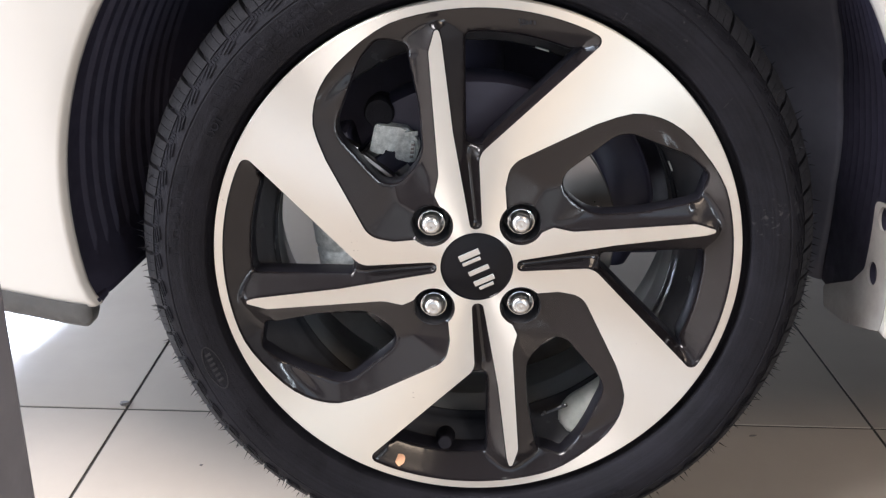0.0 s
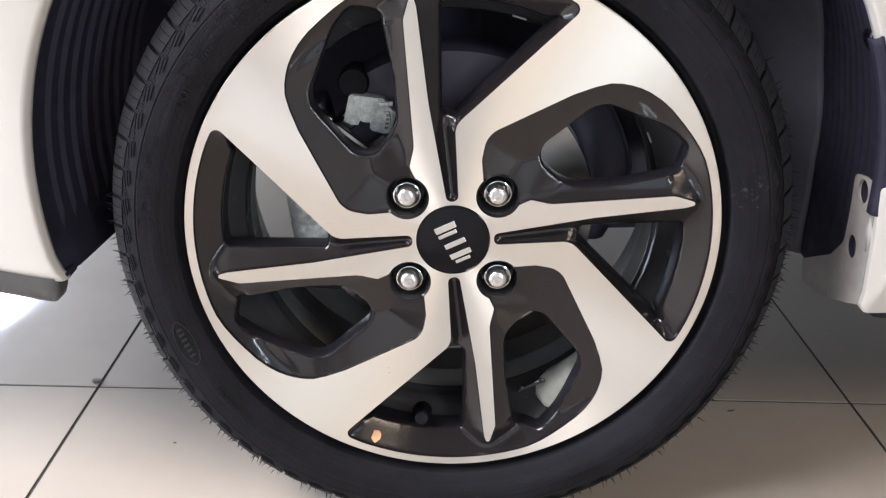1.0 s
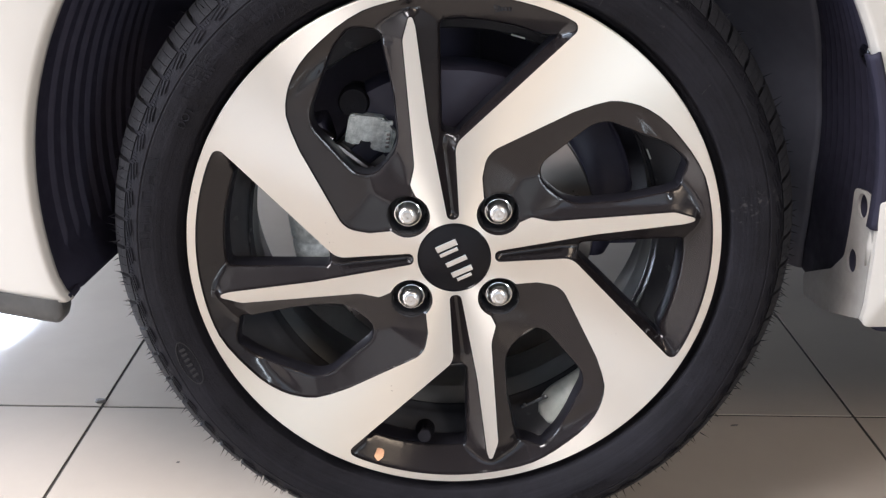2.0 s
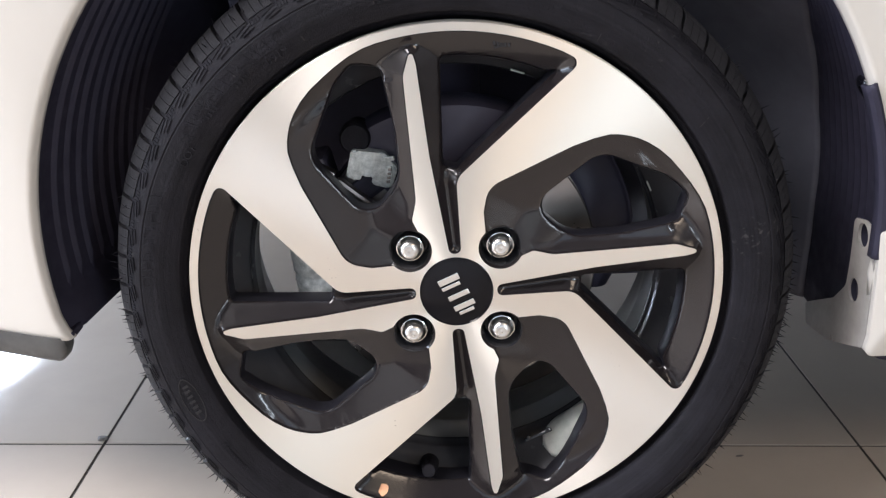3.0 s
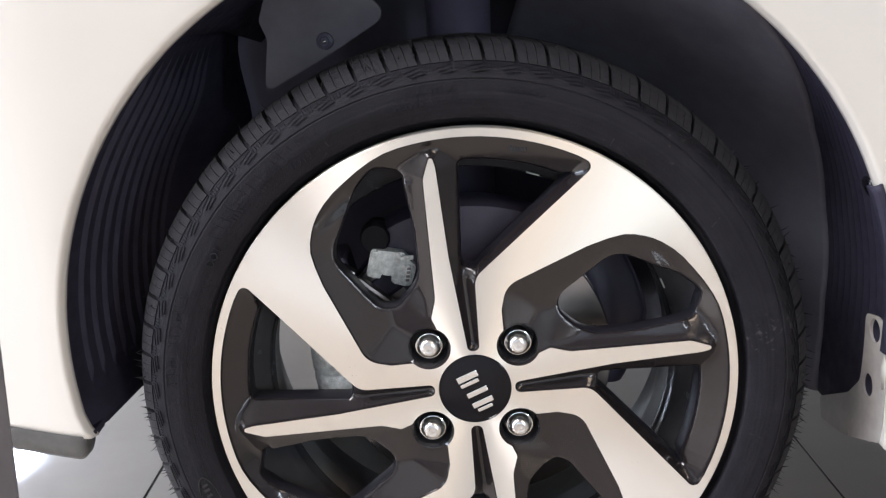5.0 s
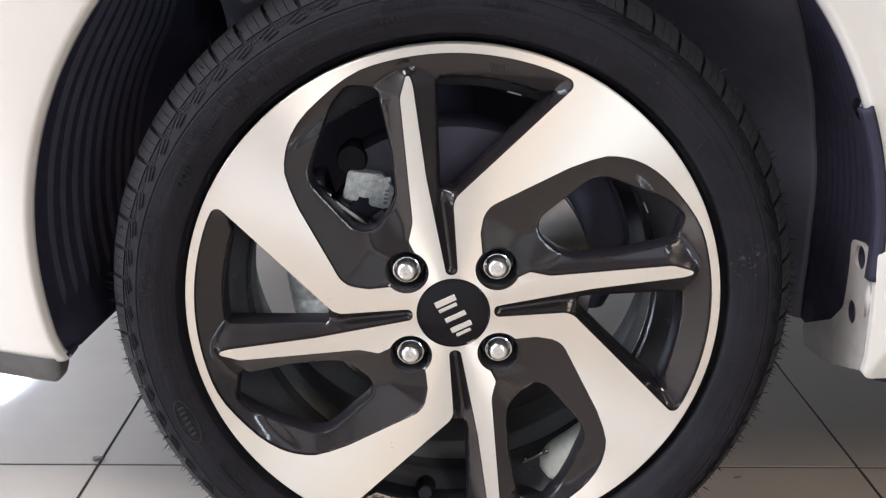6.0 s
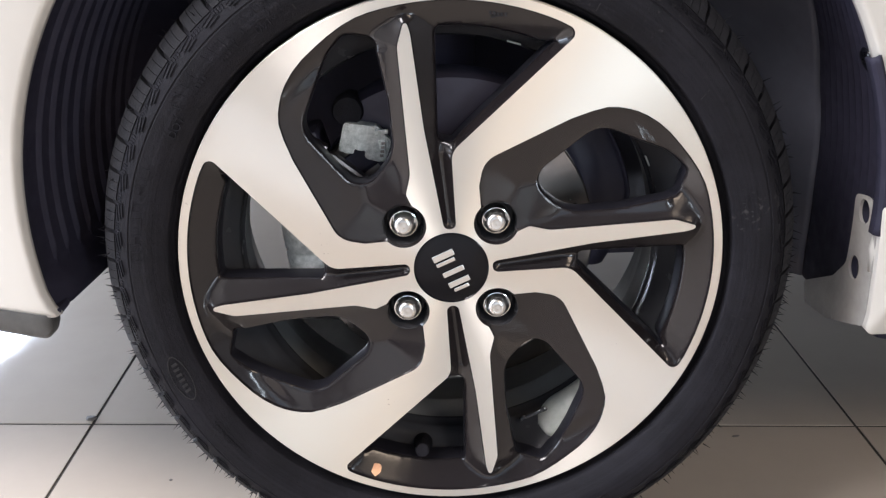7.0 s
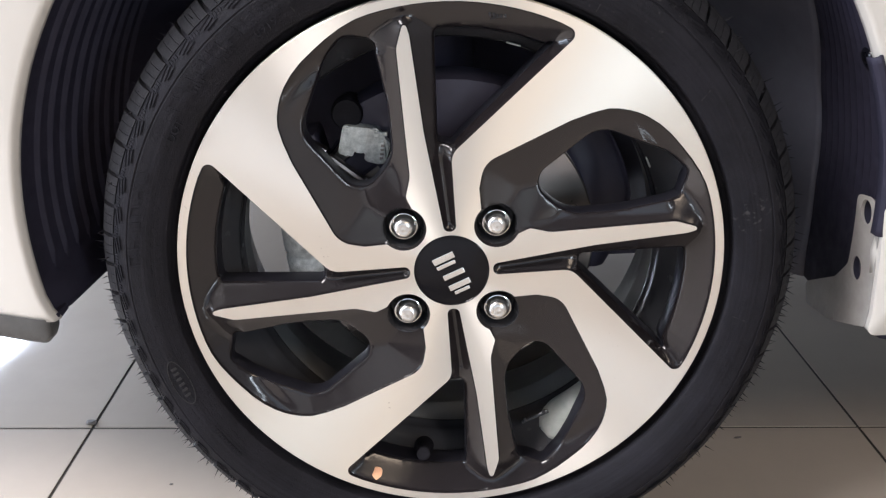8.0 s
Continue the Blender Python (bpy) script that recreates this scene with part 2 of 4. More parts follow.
def rounded(corners, step=0.002):
    """A closed outline through corners (x, z, fillet radius), in millimetres; returned in metres at an even step."""
    pts = []
    n = len(corners)
    for i in range(n):
        p0, p1, p2 = (np.array(corners[(i + k) % n][:2], float) for k in (-1, 0, 1))
        r = corners[i][2]
        a, b = p0 - p1, p2 - p1
        la, lb = np.linalg.norm(a), np.linalg.norm(b)
        a, b = a / la, b / lb
        half = math.acos(max(-1, min(1, a @ b))) / 2
        if r <= 0 or half > 1.56:
            pts.append(p1)
            continue
        d = min(r / math.tan(half), 0.49 * la, 0.49 * lb)
        r = d * math.tan(half)
        c = p1 + (a + b) / np.linalg.norm(a + b) * (r / math.sin(half))
        s, e = p1 + a * d - c, p1 + b * d - c
        turn = math.atan2(s[0] * e[1] - s[1] * e[0], s @ e)
        for k in range(9):
            w = turn * k / 8
            pts.append(c + np.array((s[0] * math.cos(w) - s[1] * math.sin(w), s[0] * math.sin(w) + s[1] * math.cos(w))))
    pts = np.array(pts) / 1000
    loop = np.vstack([pts, pts[:1]])
    run = np.concatenate([[0], np.cumsum(np.linalg.norm(np.diff(loop, axis=0), axis=1))])
    at = np.linspace(0, run[-1], int(run[-1] / step) + 1)[:-1]
    return np.stack([np.interp(at, run, loop[:, 0]), np.interp(at, run, loop[:, 1])], 1)


def inside(poly, pts):
    """Which of the points lie inside the closed outline."""
    x, z = pts[:, 0][:, None], pts[:, 1][:, None]
    a, b = poly, np.roll(poly, -1, axis=0)
    cross = ((a[:, 1] > z) != (b[:, 1] > z)) & (x < (b[:, 0] - a[:, 0]) * (z - a[:, 1]) / (b[:, 1] - a[:, 1] + 1e-15) + a[:, 0])
    return cross.sum(1) % 2 == 1


def gap(poly, pts, use=None):
    """Distance of each point to the closed outline, or to those of its edges that are in use."""
    a, d = poly, np.roll(poly, -1, axis=0) - poly
    best = np.full(len(pts), 9.0)
    for i in range(len(poly)):
        if use is not None and not use[i]:
            continue
        w = pts - a[i]
        s = np.clip((w @ d[i]) / (d[i] @ d[i] + 1e-15), 0, 1)
        best = np.minimum(best, np.linalg.norm(w - s[:, None] * d[i], axis=1))
    return best


def quarter(poly, k):
    for _ in range(k):
        poly = np.stack([-poly[:, 1], poly[:, 0]], 1)
    return poly


def fill(outlines, extra, keep):
    """Triangles between outlines, with extra points between them; keep tells which triangles stay, by their middles."""
    from mathutils.geometry import delaunay_2d_cdt
    pts, edges = [], []
    for o in outlines:
        n0 = len(pts)
        pts += [tuple(p) for p in o]
        edges += [(n0 + i, n0 + (i + 1) % len(o)) for i in range(len(o))]
    pts += [tuple(p) for p in extra]
    vs, _, fs, *_ = delaunay_2d_cdt([Vector(p) for p in pts], edges, [], 0, 1e-7)
    vs = np.array([tuple(v) for v in vs])
    fs = np.array([tuple(f) for f in fs])
    mid = vs[fs].mean(1)
    fs = fs[keep(mid)]
    used = np.unique(fs)
    back = np.full(len(vs), -1)
    back[used] = np.arange(len(used))
    return vs[used], back[fs]


# ---- showroom: floor, walls, ceiling ----
FLOOR_TURN = -0.05
TILE_SIZE = 0.8197
CORNER = Vector((-0.3736, 0.2078, 0))


def floor_and_room():
    floor = new("floor", mesh_of("floor", [(-6, -6, -0.012), (6, -6, -0.012), (6, 6, -0.012), (-6, 6, -0.012), (-6, -6, -0.001), (6, -6, -0.001), (6, 6, -0.001), (-6, 6, -0.001)],
                [(0, 3, 2, 1), (4, 5, 6, 7), (0, 1, 5, 4), (1, 2, 6, 5), (2, 3, 7, 6), (3, 0, 4, 7)], GROUT, False))
    tagged(floor, "glossy beige porcelain tile floor with dark joints", "floor", kind="structure")
    bm = bmesh.new()
    box(bm, (TILE_SIZE - 0.0036, TILE_SIZE - 0.0036, 0.010), pose(0, 0, -0.005))
    me = bpy.data.meshes.new("floor_tile")
    bm.to_mesh(me)
    bm.free()
    me.materials.append(TILE)
    turn = pose(*CORNER, 0, 0, FLOOR_TURN)
    for i in range(-7, 8):
        for j in range(-7, 8):
            m = turn @ pose((i + 0.5) * TILE_SIZE, (j + 0.5) * TILE_SIZE, 0)
            if abs(m.translation.x) < 5.5 and abs(m.translation.y) < 5.5:
                part_mesh("floor_tile", me, floor, m=m)

    def slab(name, size, m, label, mat=None):
        b = bmesh.new()
        box(b, size, m)
        mesh = bpy.data.meshes.new(name)
        b.to_mesh(mesh)
        b.free()
        mesh.materials.append(mat or WALLPAINT)
        tagged(new(name, mesh), label, name.split("_")[0], kind="structure")

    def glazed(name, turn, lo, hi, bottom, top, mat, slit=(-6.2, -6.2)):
        """An unseen wall with one wide window opening for a lamp between lo and hi along it, and an added slit if
        given.
        """
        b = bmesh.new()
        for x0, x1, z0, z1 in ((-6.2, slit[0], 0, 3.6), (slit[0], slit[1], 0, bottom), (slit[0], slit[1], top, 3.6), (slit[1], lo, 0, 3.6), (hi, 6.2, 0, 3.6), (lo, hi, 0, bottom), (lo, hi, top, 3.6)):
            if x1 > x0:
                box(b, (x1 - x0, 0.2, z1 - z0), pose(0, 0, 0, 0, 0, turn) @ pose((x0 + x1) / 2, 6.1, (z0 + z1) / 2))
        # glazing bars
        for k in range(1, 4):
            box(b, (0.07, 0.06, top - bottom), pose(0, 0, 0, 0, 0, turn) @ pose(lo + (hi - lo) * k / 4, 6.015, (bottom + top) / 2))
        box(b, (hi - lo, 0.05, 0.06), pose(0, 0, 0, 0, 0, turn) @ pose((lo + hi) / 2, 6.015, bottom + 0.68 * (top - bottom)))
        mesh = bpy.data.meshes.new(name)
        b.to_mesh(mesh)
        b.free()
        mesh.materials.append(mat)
        tagged(new(name, mesh), "unseen plain painted wall with a wide window opening for a lamp", "wall", kind="structure")

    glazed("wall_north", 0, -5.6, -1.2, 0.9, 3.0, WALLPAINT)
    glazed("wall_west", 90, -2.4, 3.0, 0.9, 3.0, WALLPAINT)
    # south openings are added only to hold the two fills
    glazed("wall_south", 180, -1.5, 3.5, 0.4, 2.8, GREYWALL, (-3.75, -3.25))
    slab("wall_east", (0.2, 12.0, 3.6), pose(6.1, 0, 1.8), "unseen grey painted wall, kept dark to cut bounce light", GREYWALL)
    slab("ceiling", (12.4, 12.4, 0.2), pose(0, 0, 3.7), "unseen dark grey ceiling, kept dark to cut bounce light", DARKCEILING)


floor_and_room()


# ---- wheel ----
HUB_Z = 0.2632
CAMBER = 0.39
SPIN = -2.46
RIM_R = 0.2086
HUB = pose(0, 0, HUB_Z, CAMBER, 0, 0) @ pose(0, 0, 0, 0, SPIN, 0)
# the body stands a little nose-down on its springs
BODY = HUB @ pose(0, 0, HUB_Z, -2.03, 0, 0).inverted()


def face_depth(r):
    """The turned face is dished a little towards the hub."""
    return 0.0028 - 0.0018 * np.minimum(1, r / RIM_R) ** 1.5


def polar(r, degrees):
    return (r * math.cos(radians(degrees)), r * math.sin(radians(degrees)))


def pocket_outline():
    """The painted recess between two arms, with the slim blade standing into it from the hub."""
    c = [(4.6, 32.0, 4.4), (2.6, 92.4, 15), (96.3, 177.3, 6)]
    c += [(*polar(202.4, a), 0) for a in range(66, 108, 3)]
    curve = ((108, 202.0), (111.3, 200.4), (114.8, 198.0), (118.2, 195.5), (122, 193.0), (125.2, 190.2), (128.2, 186.6), (130.4, 183.2), (132.2, 179.7), (134.2, 175.3), (136.2, 169.8), (138.5, 160.2))
    c += [(*polar(r, a), 0) for a, r in curve]
    c += [(-114.6, 90.2, 40)]
    c += [(-84.8, 26.5, 19), (-65.5, 22.6, 6)]
    c += [(-35.4 + 17.4 * math.cos(radians(a)), 35.4 + 17.4 * math.sin(radians(a)), 0) for a in range(222, 438, 12)]
    c += [(-32.4, 60.5, 4), (-28.6, 76.0, 25), (-33.9, 171.0, 14), (-27.5, 191.4, 1.9), (-24.2, 180.0, 25), (-17.0, 110.0, 60), (-4.6, 32.0, 4.4)]
    return rounded(c, 0.0016)


def long_window():
    """The opening between the blade's flank and the arm's straight edge."""
    c = [(3.5, 98.0, 3), (83.0, 172.0, 3)] + [(*polar(183.0, a), 0) for a in (67, 71, 75, 79, 83, 87)] + [(-7.0, 182.5, 4), (-7.5, 100.0, 4)]
    return rounded(c, 0.002)


def kite_window():
    """The opening beside the wheel nut."""
    return rounded([(-50.5, 176.5, 6), (-42.0, 130.0, 60), (-40.0, 89.0, 30), (-66.5, 59.5, 15), (-108.5, 112.0, 22), (-86.5, 164.5, 40), (-72.0, 180.0, 8)], 0.002)


POCKET, WIN_A, WIN_B = pocket_outline(), long_window(), kite_window()
NUT_HOLE = np.array([(-0.0354 + 0.0158 * math.cos(a), 0.0354 + 0.0158 * math.sin(a)) for a in np.linspace(0, 2 * math.pi, 41)[:-1]])


def inset(poly, d):
    """The outline moved inwards by d."""
    t = np.roll(poly, -1, axis=0) - np.roll(poly, 1, axis=0)
    t /= np.linalg.norm(t, axis=1)[:, None] + 1e-12
    n = np.stack([-t[:, 1], t[:, 0]], 1)
    area = (poly[:, 0] * np.roll(poly[:, 1], -1) - poly[:, 1] * np.roll(poly[:, 0], -1)).sum()
    return poly + n * d * (1 if area > 0 else -1)


def arm_edges():
    """Which edges of the recess run along the arm's straight side."""
    mid = (POCKET + np.roll(POCKET, -1, axis=0)) / 2
    p, q = np.array((0.0026, 0.0924)), np.array((0.0963, 0.1773))
    d = (q - p) / np.linalg.norm(q - p)
    w = mid - p
    off = np.abs(w[:, 0] * d[1] - w[:, 1] * d[0])
    along = w @ d
    return (off < 0.0012) & (along > 0.0) & (along < np.linalg.norm(q - p))


ARM = arm_edges()


def blade_edges():
    """Which edges of the recess run along the blade's side towards the kite-shaped opening."""
    mid = (POCKET + np.roll(POCKET, -1, axis=0)) / 2
    return (mid[:, 0] > -0.0365) & (mid[:, 0] < -0.0275) & (mid[:, 1] > 0.058)


BLADE = blade_edges()


def pocket_depth(pts):
    """How far the painted recess lies behind the turned face."""
    dm = gap(POCKET, pts)
    dw = np.minimum(gap(WIN_A, pts), gap(WIN_B, pts))
    r = np.linalg.norm(pts, axis=1)
    step = 0.0018 * np.clip(dm / 0.0009, 0, 1)
    span = 0.006 + 0.030 * np.clip((pts[:, 1] - 0.170) / 0.025, 0, 1)
    side = np.clip((pts[:, 0] + 0.025 + span) / span, 0, 1)
    side = side * side * (3 - 2 * side)
    deep = 0.024
    ring = np.clip((r - 0.172) / 0.018, 0, 1)
    ring = ring * ring * (3 - 2 * ring)
    facet = np.minimum((0.19 + 0.53 * ring) * gap(POCKET, pts, ~BLADE), 0.007 + 0.017 * ring)
    facet = np.minimum(facet, 0.50 * gap(POCKET, pts, BLADE))
    slope = (1 - side) * facet + side * np.minimum(np.minimum(0.72 * gap(POCKET, pts, ~ARM), 2.6 * gap(POCKET, pts, ARM)), deep)
    groove = np.minimum(0.95 * dm, 0.012) * np.clip((0.105 - r) / 0.02, 0, 1) * (pts[:, 0] > -0.016)
    rolled = 0.0012 * np.clip(1 - dw / 0.0014, 0, 1) ** 2
    return face_depth(r) + 0.0002 + step + np.maximum(slope, groove) + rolled


def painted_pocket():
    grid = np.stack(np.meshgrid(np.arange(-0.128, 0.1, 0.0018), np.arange(0.015, 0.205, 0.0018)), -1).reshape(-1, 2)
    slot = np.stack(np.meshgrid(np.arange(-0.018, 0.012, 0.0009), np.arange(0.030, 0.104, 0.0009)), -1).reshape(-1, 2)
    grid = np.vstack([grid[(grid[:, 0] < -0.0185) | (grid[:, 0] > 0.0125) | (grid[:, 1] > 0.1045)], slot])
    grid = grid + 0.0002 * np.random.rand(*grid.shape)
    ok = inside(POCKET, grid) & ~inside(WIN_A, grid) & ~inside(WIN_B, grid) & ~inside(NUT_HOLE, grid)
    grid = grid[ok]
    near = np.minimum.reduce([gap(o, grid) for o in (POCKET, WIN_A, WIN_B, NUT_HOLE)])
    grid = grid[near > 0.0014]
    rings = [inset(POCKET, 0.0009), inset(WIN_A, -0.0007), inset(WIN_B, -0.0007), inset(WIN_A, -0.0016), inset(WIN_B, -0.0016)]
    extra = np.vstack(rings)
    extra = extra[inside(POCKET, extra) & ~inside(NUT_HOLE, extra) & (gap(POCKET, extra) > 0.0006) & (gap(NUT_HOLE, extra) > 0.0012) & (np.minimum(gap(WIN_A, extra), gap(WIN_B, extra)) > 0.0005)]
    extra = np.vstack([extra, grid])
    vs, fs = fill([POCKET, WIN_A, WIN_B, NUT_HOLE], extra, lambda m: inside(POCKET, m) & ~inside(WIN_A, m) & ~inside(WIN_B, m) & ~inside(NUT_HOLE, m))
    y = pocket_depth(vs)
    # ease the creases of the casting: the mean depth over a small round patch, away from the edges
    edge_gap = np.minimum.reduce([gap(o, vs) for o in (POCKET, WIN_A, WIN_B)])
    ease = np.clip((edge_gap - 0.0012) / 0.0025, 0, 1)
    patch = [polar(0.0024, 60 * k) for k in range(6)] + [polar(0.0013, 30 + 60 * k) for k in range(6)]
    y = (1 - ease) * y + ease * np.mean([pocket_depth(vs + np.array(p)) for p in patch], axis=0)
    verts = [(p[0], d, p[1]) for p, d in zip(vs, y)]
    faces = [tuple(int(i) for i in f) for f in fs]
    walls_from = len(faces)
    for loop, thick in ((WIN_A, 0.017), (WIN_B, 0.015)):
        d = pocket_depth(loop)
        n0, n = len(verts), len(loop)
        rows = [(loop, d), (inset(loop, 0.0006), d + 0.0016), (inset(loop, 0.0006), d + thick), (inset(loop, -0.010), d + thick + 0.002)]
        for q, dd in rows:
            verts += [(p[0], e, p[1]) for p, e in zip(q, dd)]
        for k in range(len(rows) - 1):
            faces += [(n0 + k * n + i, n0 + k * n + (i + 1) % n, n0 + (k + 1) * n + (i + 1) % n, n0 + (k + 1) * n + i) for i in range(n)]
    me = mesh_of("spoke_recess", verts, faces, PAINT)
    me.materials.append(WINDOWWALL)
    me.polygons.foreach_set("material_index", [int(i >= walls_from) for i in range(len(faces))])
    bm = bmesh.new()
    bm.from_mesh(me)
    bmesh.ops.remove_doubles(bm, verts=bm.verts, dist=0.00002)
    bmesh.ops.recalc_face_normals(bm, faces=bm.faces)
    bm.to_mesh(me)
    bm.free()
    return sharp(me, 28)


def turned_face():
    outer = np.array([polar(RIM_R, a) for a in np.arange(0, 360, 1.0)])
    hole = np.array([polar(0.0285, a) for a in np.arange(0, 360, 5.0)])
    pockets = [quarter(POCKET, k) for k in range(4)]
    grid = np.stack(np.meshgrid(np.arange(-0.208, 0.208, 0.005), np.arange(-0.208, 0.208, 0.005)), -1).reshape(-1, 2)
    r = np.linalg.norm(grid, axis=1)
    ok = (r < RIM_R - 0.002) & (r > 0.031)
    for p in pockets:
        ok &= ~inside(p, grid)
    grid = grid[ok]
    grid = grid[np.minimum.reduce([gap(p, grid) for p in pockets]) > 0.0018]

    def keep(m):
        r = np.linalg.norm(m, axis=1)
        k = (r < RIM_R) & (r > 0.0285)
        for p in pockets:
            k &= ~inside(p, m)
        return k

    vs, fs = fill([outer, hole, *pockets], grid, keep)
    y = face_depth(np.linalg.norm(vs, axis=1))
    me = mesh_of("turned_face", [(p[0], d, p[1]) for p, d in zip(vs, y)], [tuple(int(i) for i in f) for f in fs], MACHINED)
    bm = bmesh.new()
    bm.from_mesh(me)
    bmesh.ops.recalc_face_normals(bm, faces=bm.faces)
    if sum(f.normal.y for f in bm.faces) > 0:
        bmesh.ops.reverse_faces(bm, faces=bm.faces)
    bm.to_mesh(me)
    bm.free()
    return me


wheel = thing("wheel", HUB, "silver and gunmetal four-stud alloy wheel with a black tyre", "wheel")
rim = part_mesh("rim", lathe("rim", [(0.0010, RIM_R), (0.0014, RIM_R + 0.0005), (0.003, RIM_R + 0.0008), (0.012, RIM_R + 0.0008)], MACHINED, 240), wheel, "turned aluminium rim with a thin bright lip")
part_mesh("turned_face", turned_face(), rim, "turned silver aluminium face with slim blades and broad arms")
recess = painted_pocket()
for k in range(4):
    part_mesh("spoke_recess", recess, rim, "dark gunmetal painted recess", pose(0, 0, 0, 0, -90 * k, 0))
part_mesh("outer_barrel", lathe("outer_barrel", [(0.010, 0.2020), (0.020, 0.1935), (0.034, 0.1870), (0.042, 0.1800), (0.046, 0.1772), (0.050, 0.1722), (0.054, 0.1712), (0.0600, 0.1710), (0.0615, 0.1698), (0.0632, 0.1692), (0.0650, 0.1694), (0.0665, 0.1706)], BARREL, 200), rim, "gloss black outer barrel with a bead at its edge")
part_mesh("barrel", lathe("barrel", [(0.0665, 0.1706), (0.080, 0.1712), (0.094, 0.1716), (0.098, 0.1714), (0.101, 0.1718), (0.105, 0.1732), (0.130, 0.1790), (0.160, 0.1848), (0.166, 0.1856), (0.1675, 0.1870), (0.1680, 0.2000), (0.1685, 0.2065)], BARRELGREY, 200), rim, "satin grey inner barrel")


def wheel_nut(angle):
    cx, cz = polar(0.05, angle)
    at = pose(cx, 0, cz)
    part_mesh("nut_seat", sharp(lathe("nut_seat", [(0.0052, 0.0166), (0.0075, 0.0160), (0.020, 0.0150), (0.0235, 0.0135), (0.0240, 0.0112)], BARREL, 48)), rim, "", at)
    part_mesh("washer", sharp(lathe("washer", [(0.0240, 0.0113), (0.0100, 0.0111), (0.0090, 0.0107), (0.0088, 0.0102), (0.0092, 0.0096), (0.0110, 0.0093), (0.0240, 0.0090), (0.0245, 0.002)], CHROME, 40)), rim, "bright ring round the nut", at)
    prof = [(0.024, 0.0079), (0.0062, 0.0078), (0.0044, 0.0075), (0.0030, 0.0067), (0.0021, 0.0054), (0.0016, 0.0038), (0.0018, 0.0032), (0.0017, 0.0016), (0.0014, 0.0001)]
    part_mesh("wheel_nut", sharp(lathe("wheel_nut", prof, NUTPLATE, 36), 30), wheel, "chrome wheel nut", at)


for a in (45, 135, 225, 315):
    wheel_nut(a)

cap = part_mesh("centre_cap", sharp(lathe("centre_cap", [(0.012, 0.0296), (0.0036, 0.0296), (0.0026, 0.0290), (0.0024, 0.0284), (0.0031, 0.0278), (0.0018, 0.018), (0.0012, 0.008), (0.0010, 0.0001)], GLOSS, 96), 40), wheel, "gloss black domed centre cap")


def badge():
    """Plain silver strokes on the cap, standing for the maker's mark."""
    strokes = [((-6.0, 11.0), 17.5, 5.2, 24), ((-4.2, 5.6), 15.5, 3.0, 24), ((1.6, -2.0), 17.5, 4.2, 24), ((5.8, -10.6), 17.5, 4.6, 24), ((7.6, -15.4), 12.5, 2.8, 24)]
    for (x, z), long, wide, turn in strokes:
        bm = bmesh.new()
        box(bm, (long / 1000, 0.0012, wide / 1000), pose(x / 1000, 0.0011, z / 1000, 0, -turn, 0), 0.0003)
        part("badge_stroke", bm, SILVER, cap, "satin silver bar")


badge()


def valve():
    at = pose(-0.029, 0.03, -0.176, -20, 0, 0)
    prof = [(0.012, 0.0085), (0.004, 0.0082), (-0.001, 0.0065), (-0.008, 0.0055), (-0.0085, 0.0062), (-0.017, 0.0062), (-0.0185, 0.0052), (-0.0188, 0.0001)]
    part_mesh("valve", sharp(lathe("valve", prof, RUBBER, 24)), wheel, "black rubber tyre valve with cap", at)


valve()


def dot_sticker():
    x, z = polar(0.1955, 249.4)
    pts = rounded([(-4.6, 5.2, 4.2), (4.6, 5.2, 4.2), (4.2, -2.0, 3.0), (0, -6.0, 0.8), (-4.2, -2.0, 3.0)], 0.0008)
    bm = bmesh.new()
    f = bm.faces.new([bm.verts.new((p[0], 0, p[1])) for p in pts])
    out = bmesh.ops.extrude_face_region(bm, geom=[f])
    for v in out["geom"]:
        if isinstance(v, bmesh.types.BMVert):
            v.co.y += 0.0005
    q = np.array([(x, z)])
    d = float(pocket_depth(quarter(q, 2))[0])
    part("dot_sticker", bm, STICKER, wheel, "small orange paper dot", pose(x, d - 0.0016, z, -42, 0, -12))


dot_sticker()


def casting_mark():
    """Small raised mark on the painted lip, too small to read."""
    for k, (r, a) in enumerate(((0.1945, 80.2), (0.1945, 79.4), (0.1940, 78.6), (0.1945, 77.8), (0.1950, 77.0), (0.1925, 78.6))):
        x, z = polar(r, a)
        bm = bmesh.new()
        box(bm, (0.0016 if k < 5 else 0.010, 0.0012, 0.004 if k < 5 else 0.0012), pose(0, 0, 0), 0.0003)
        d = float(pocket_depth(np.array([(x, z)]))[0])
        part("casting_mark", bm, PAINT, wheel, "", pose(x, d - 0.0006, z, -15, a - 90, 0))


casting_mark()

# ---- tyre ----
TREAD_R = 0.2732
SIDE = [(0.0240, 0.2092), (0.0190, 0.2100), (0.0150, 0.2112), (0.0118, 0.2128), (0.0096, 0.2145), (0.0082, 0.2156), (0.0018, 0.2163), (0.0004, 0.2169), (-0.0008, 0.2184), (-0.0020, 0.2206), (-0.0038, 0.2270), (-0.0040, 0.2276), (-0.0044, 0.2282), (-0.0048, 0.2350), (-0.0046, 0.2440), (-0.0039, 0.2450), (-0.0044, 0.2460), (-0.0030, 0.2500), (-0.0008, 0.2532), (0.0020, 0.2558), (0.0058, 0.2582), (0.0150, 0.2630), (0.0260, 0.2660)]
PITCH = 68


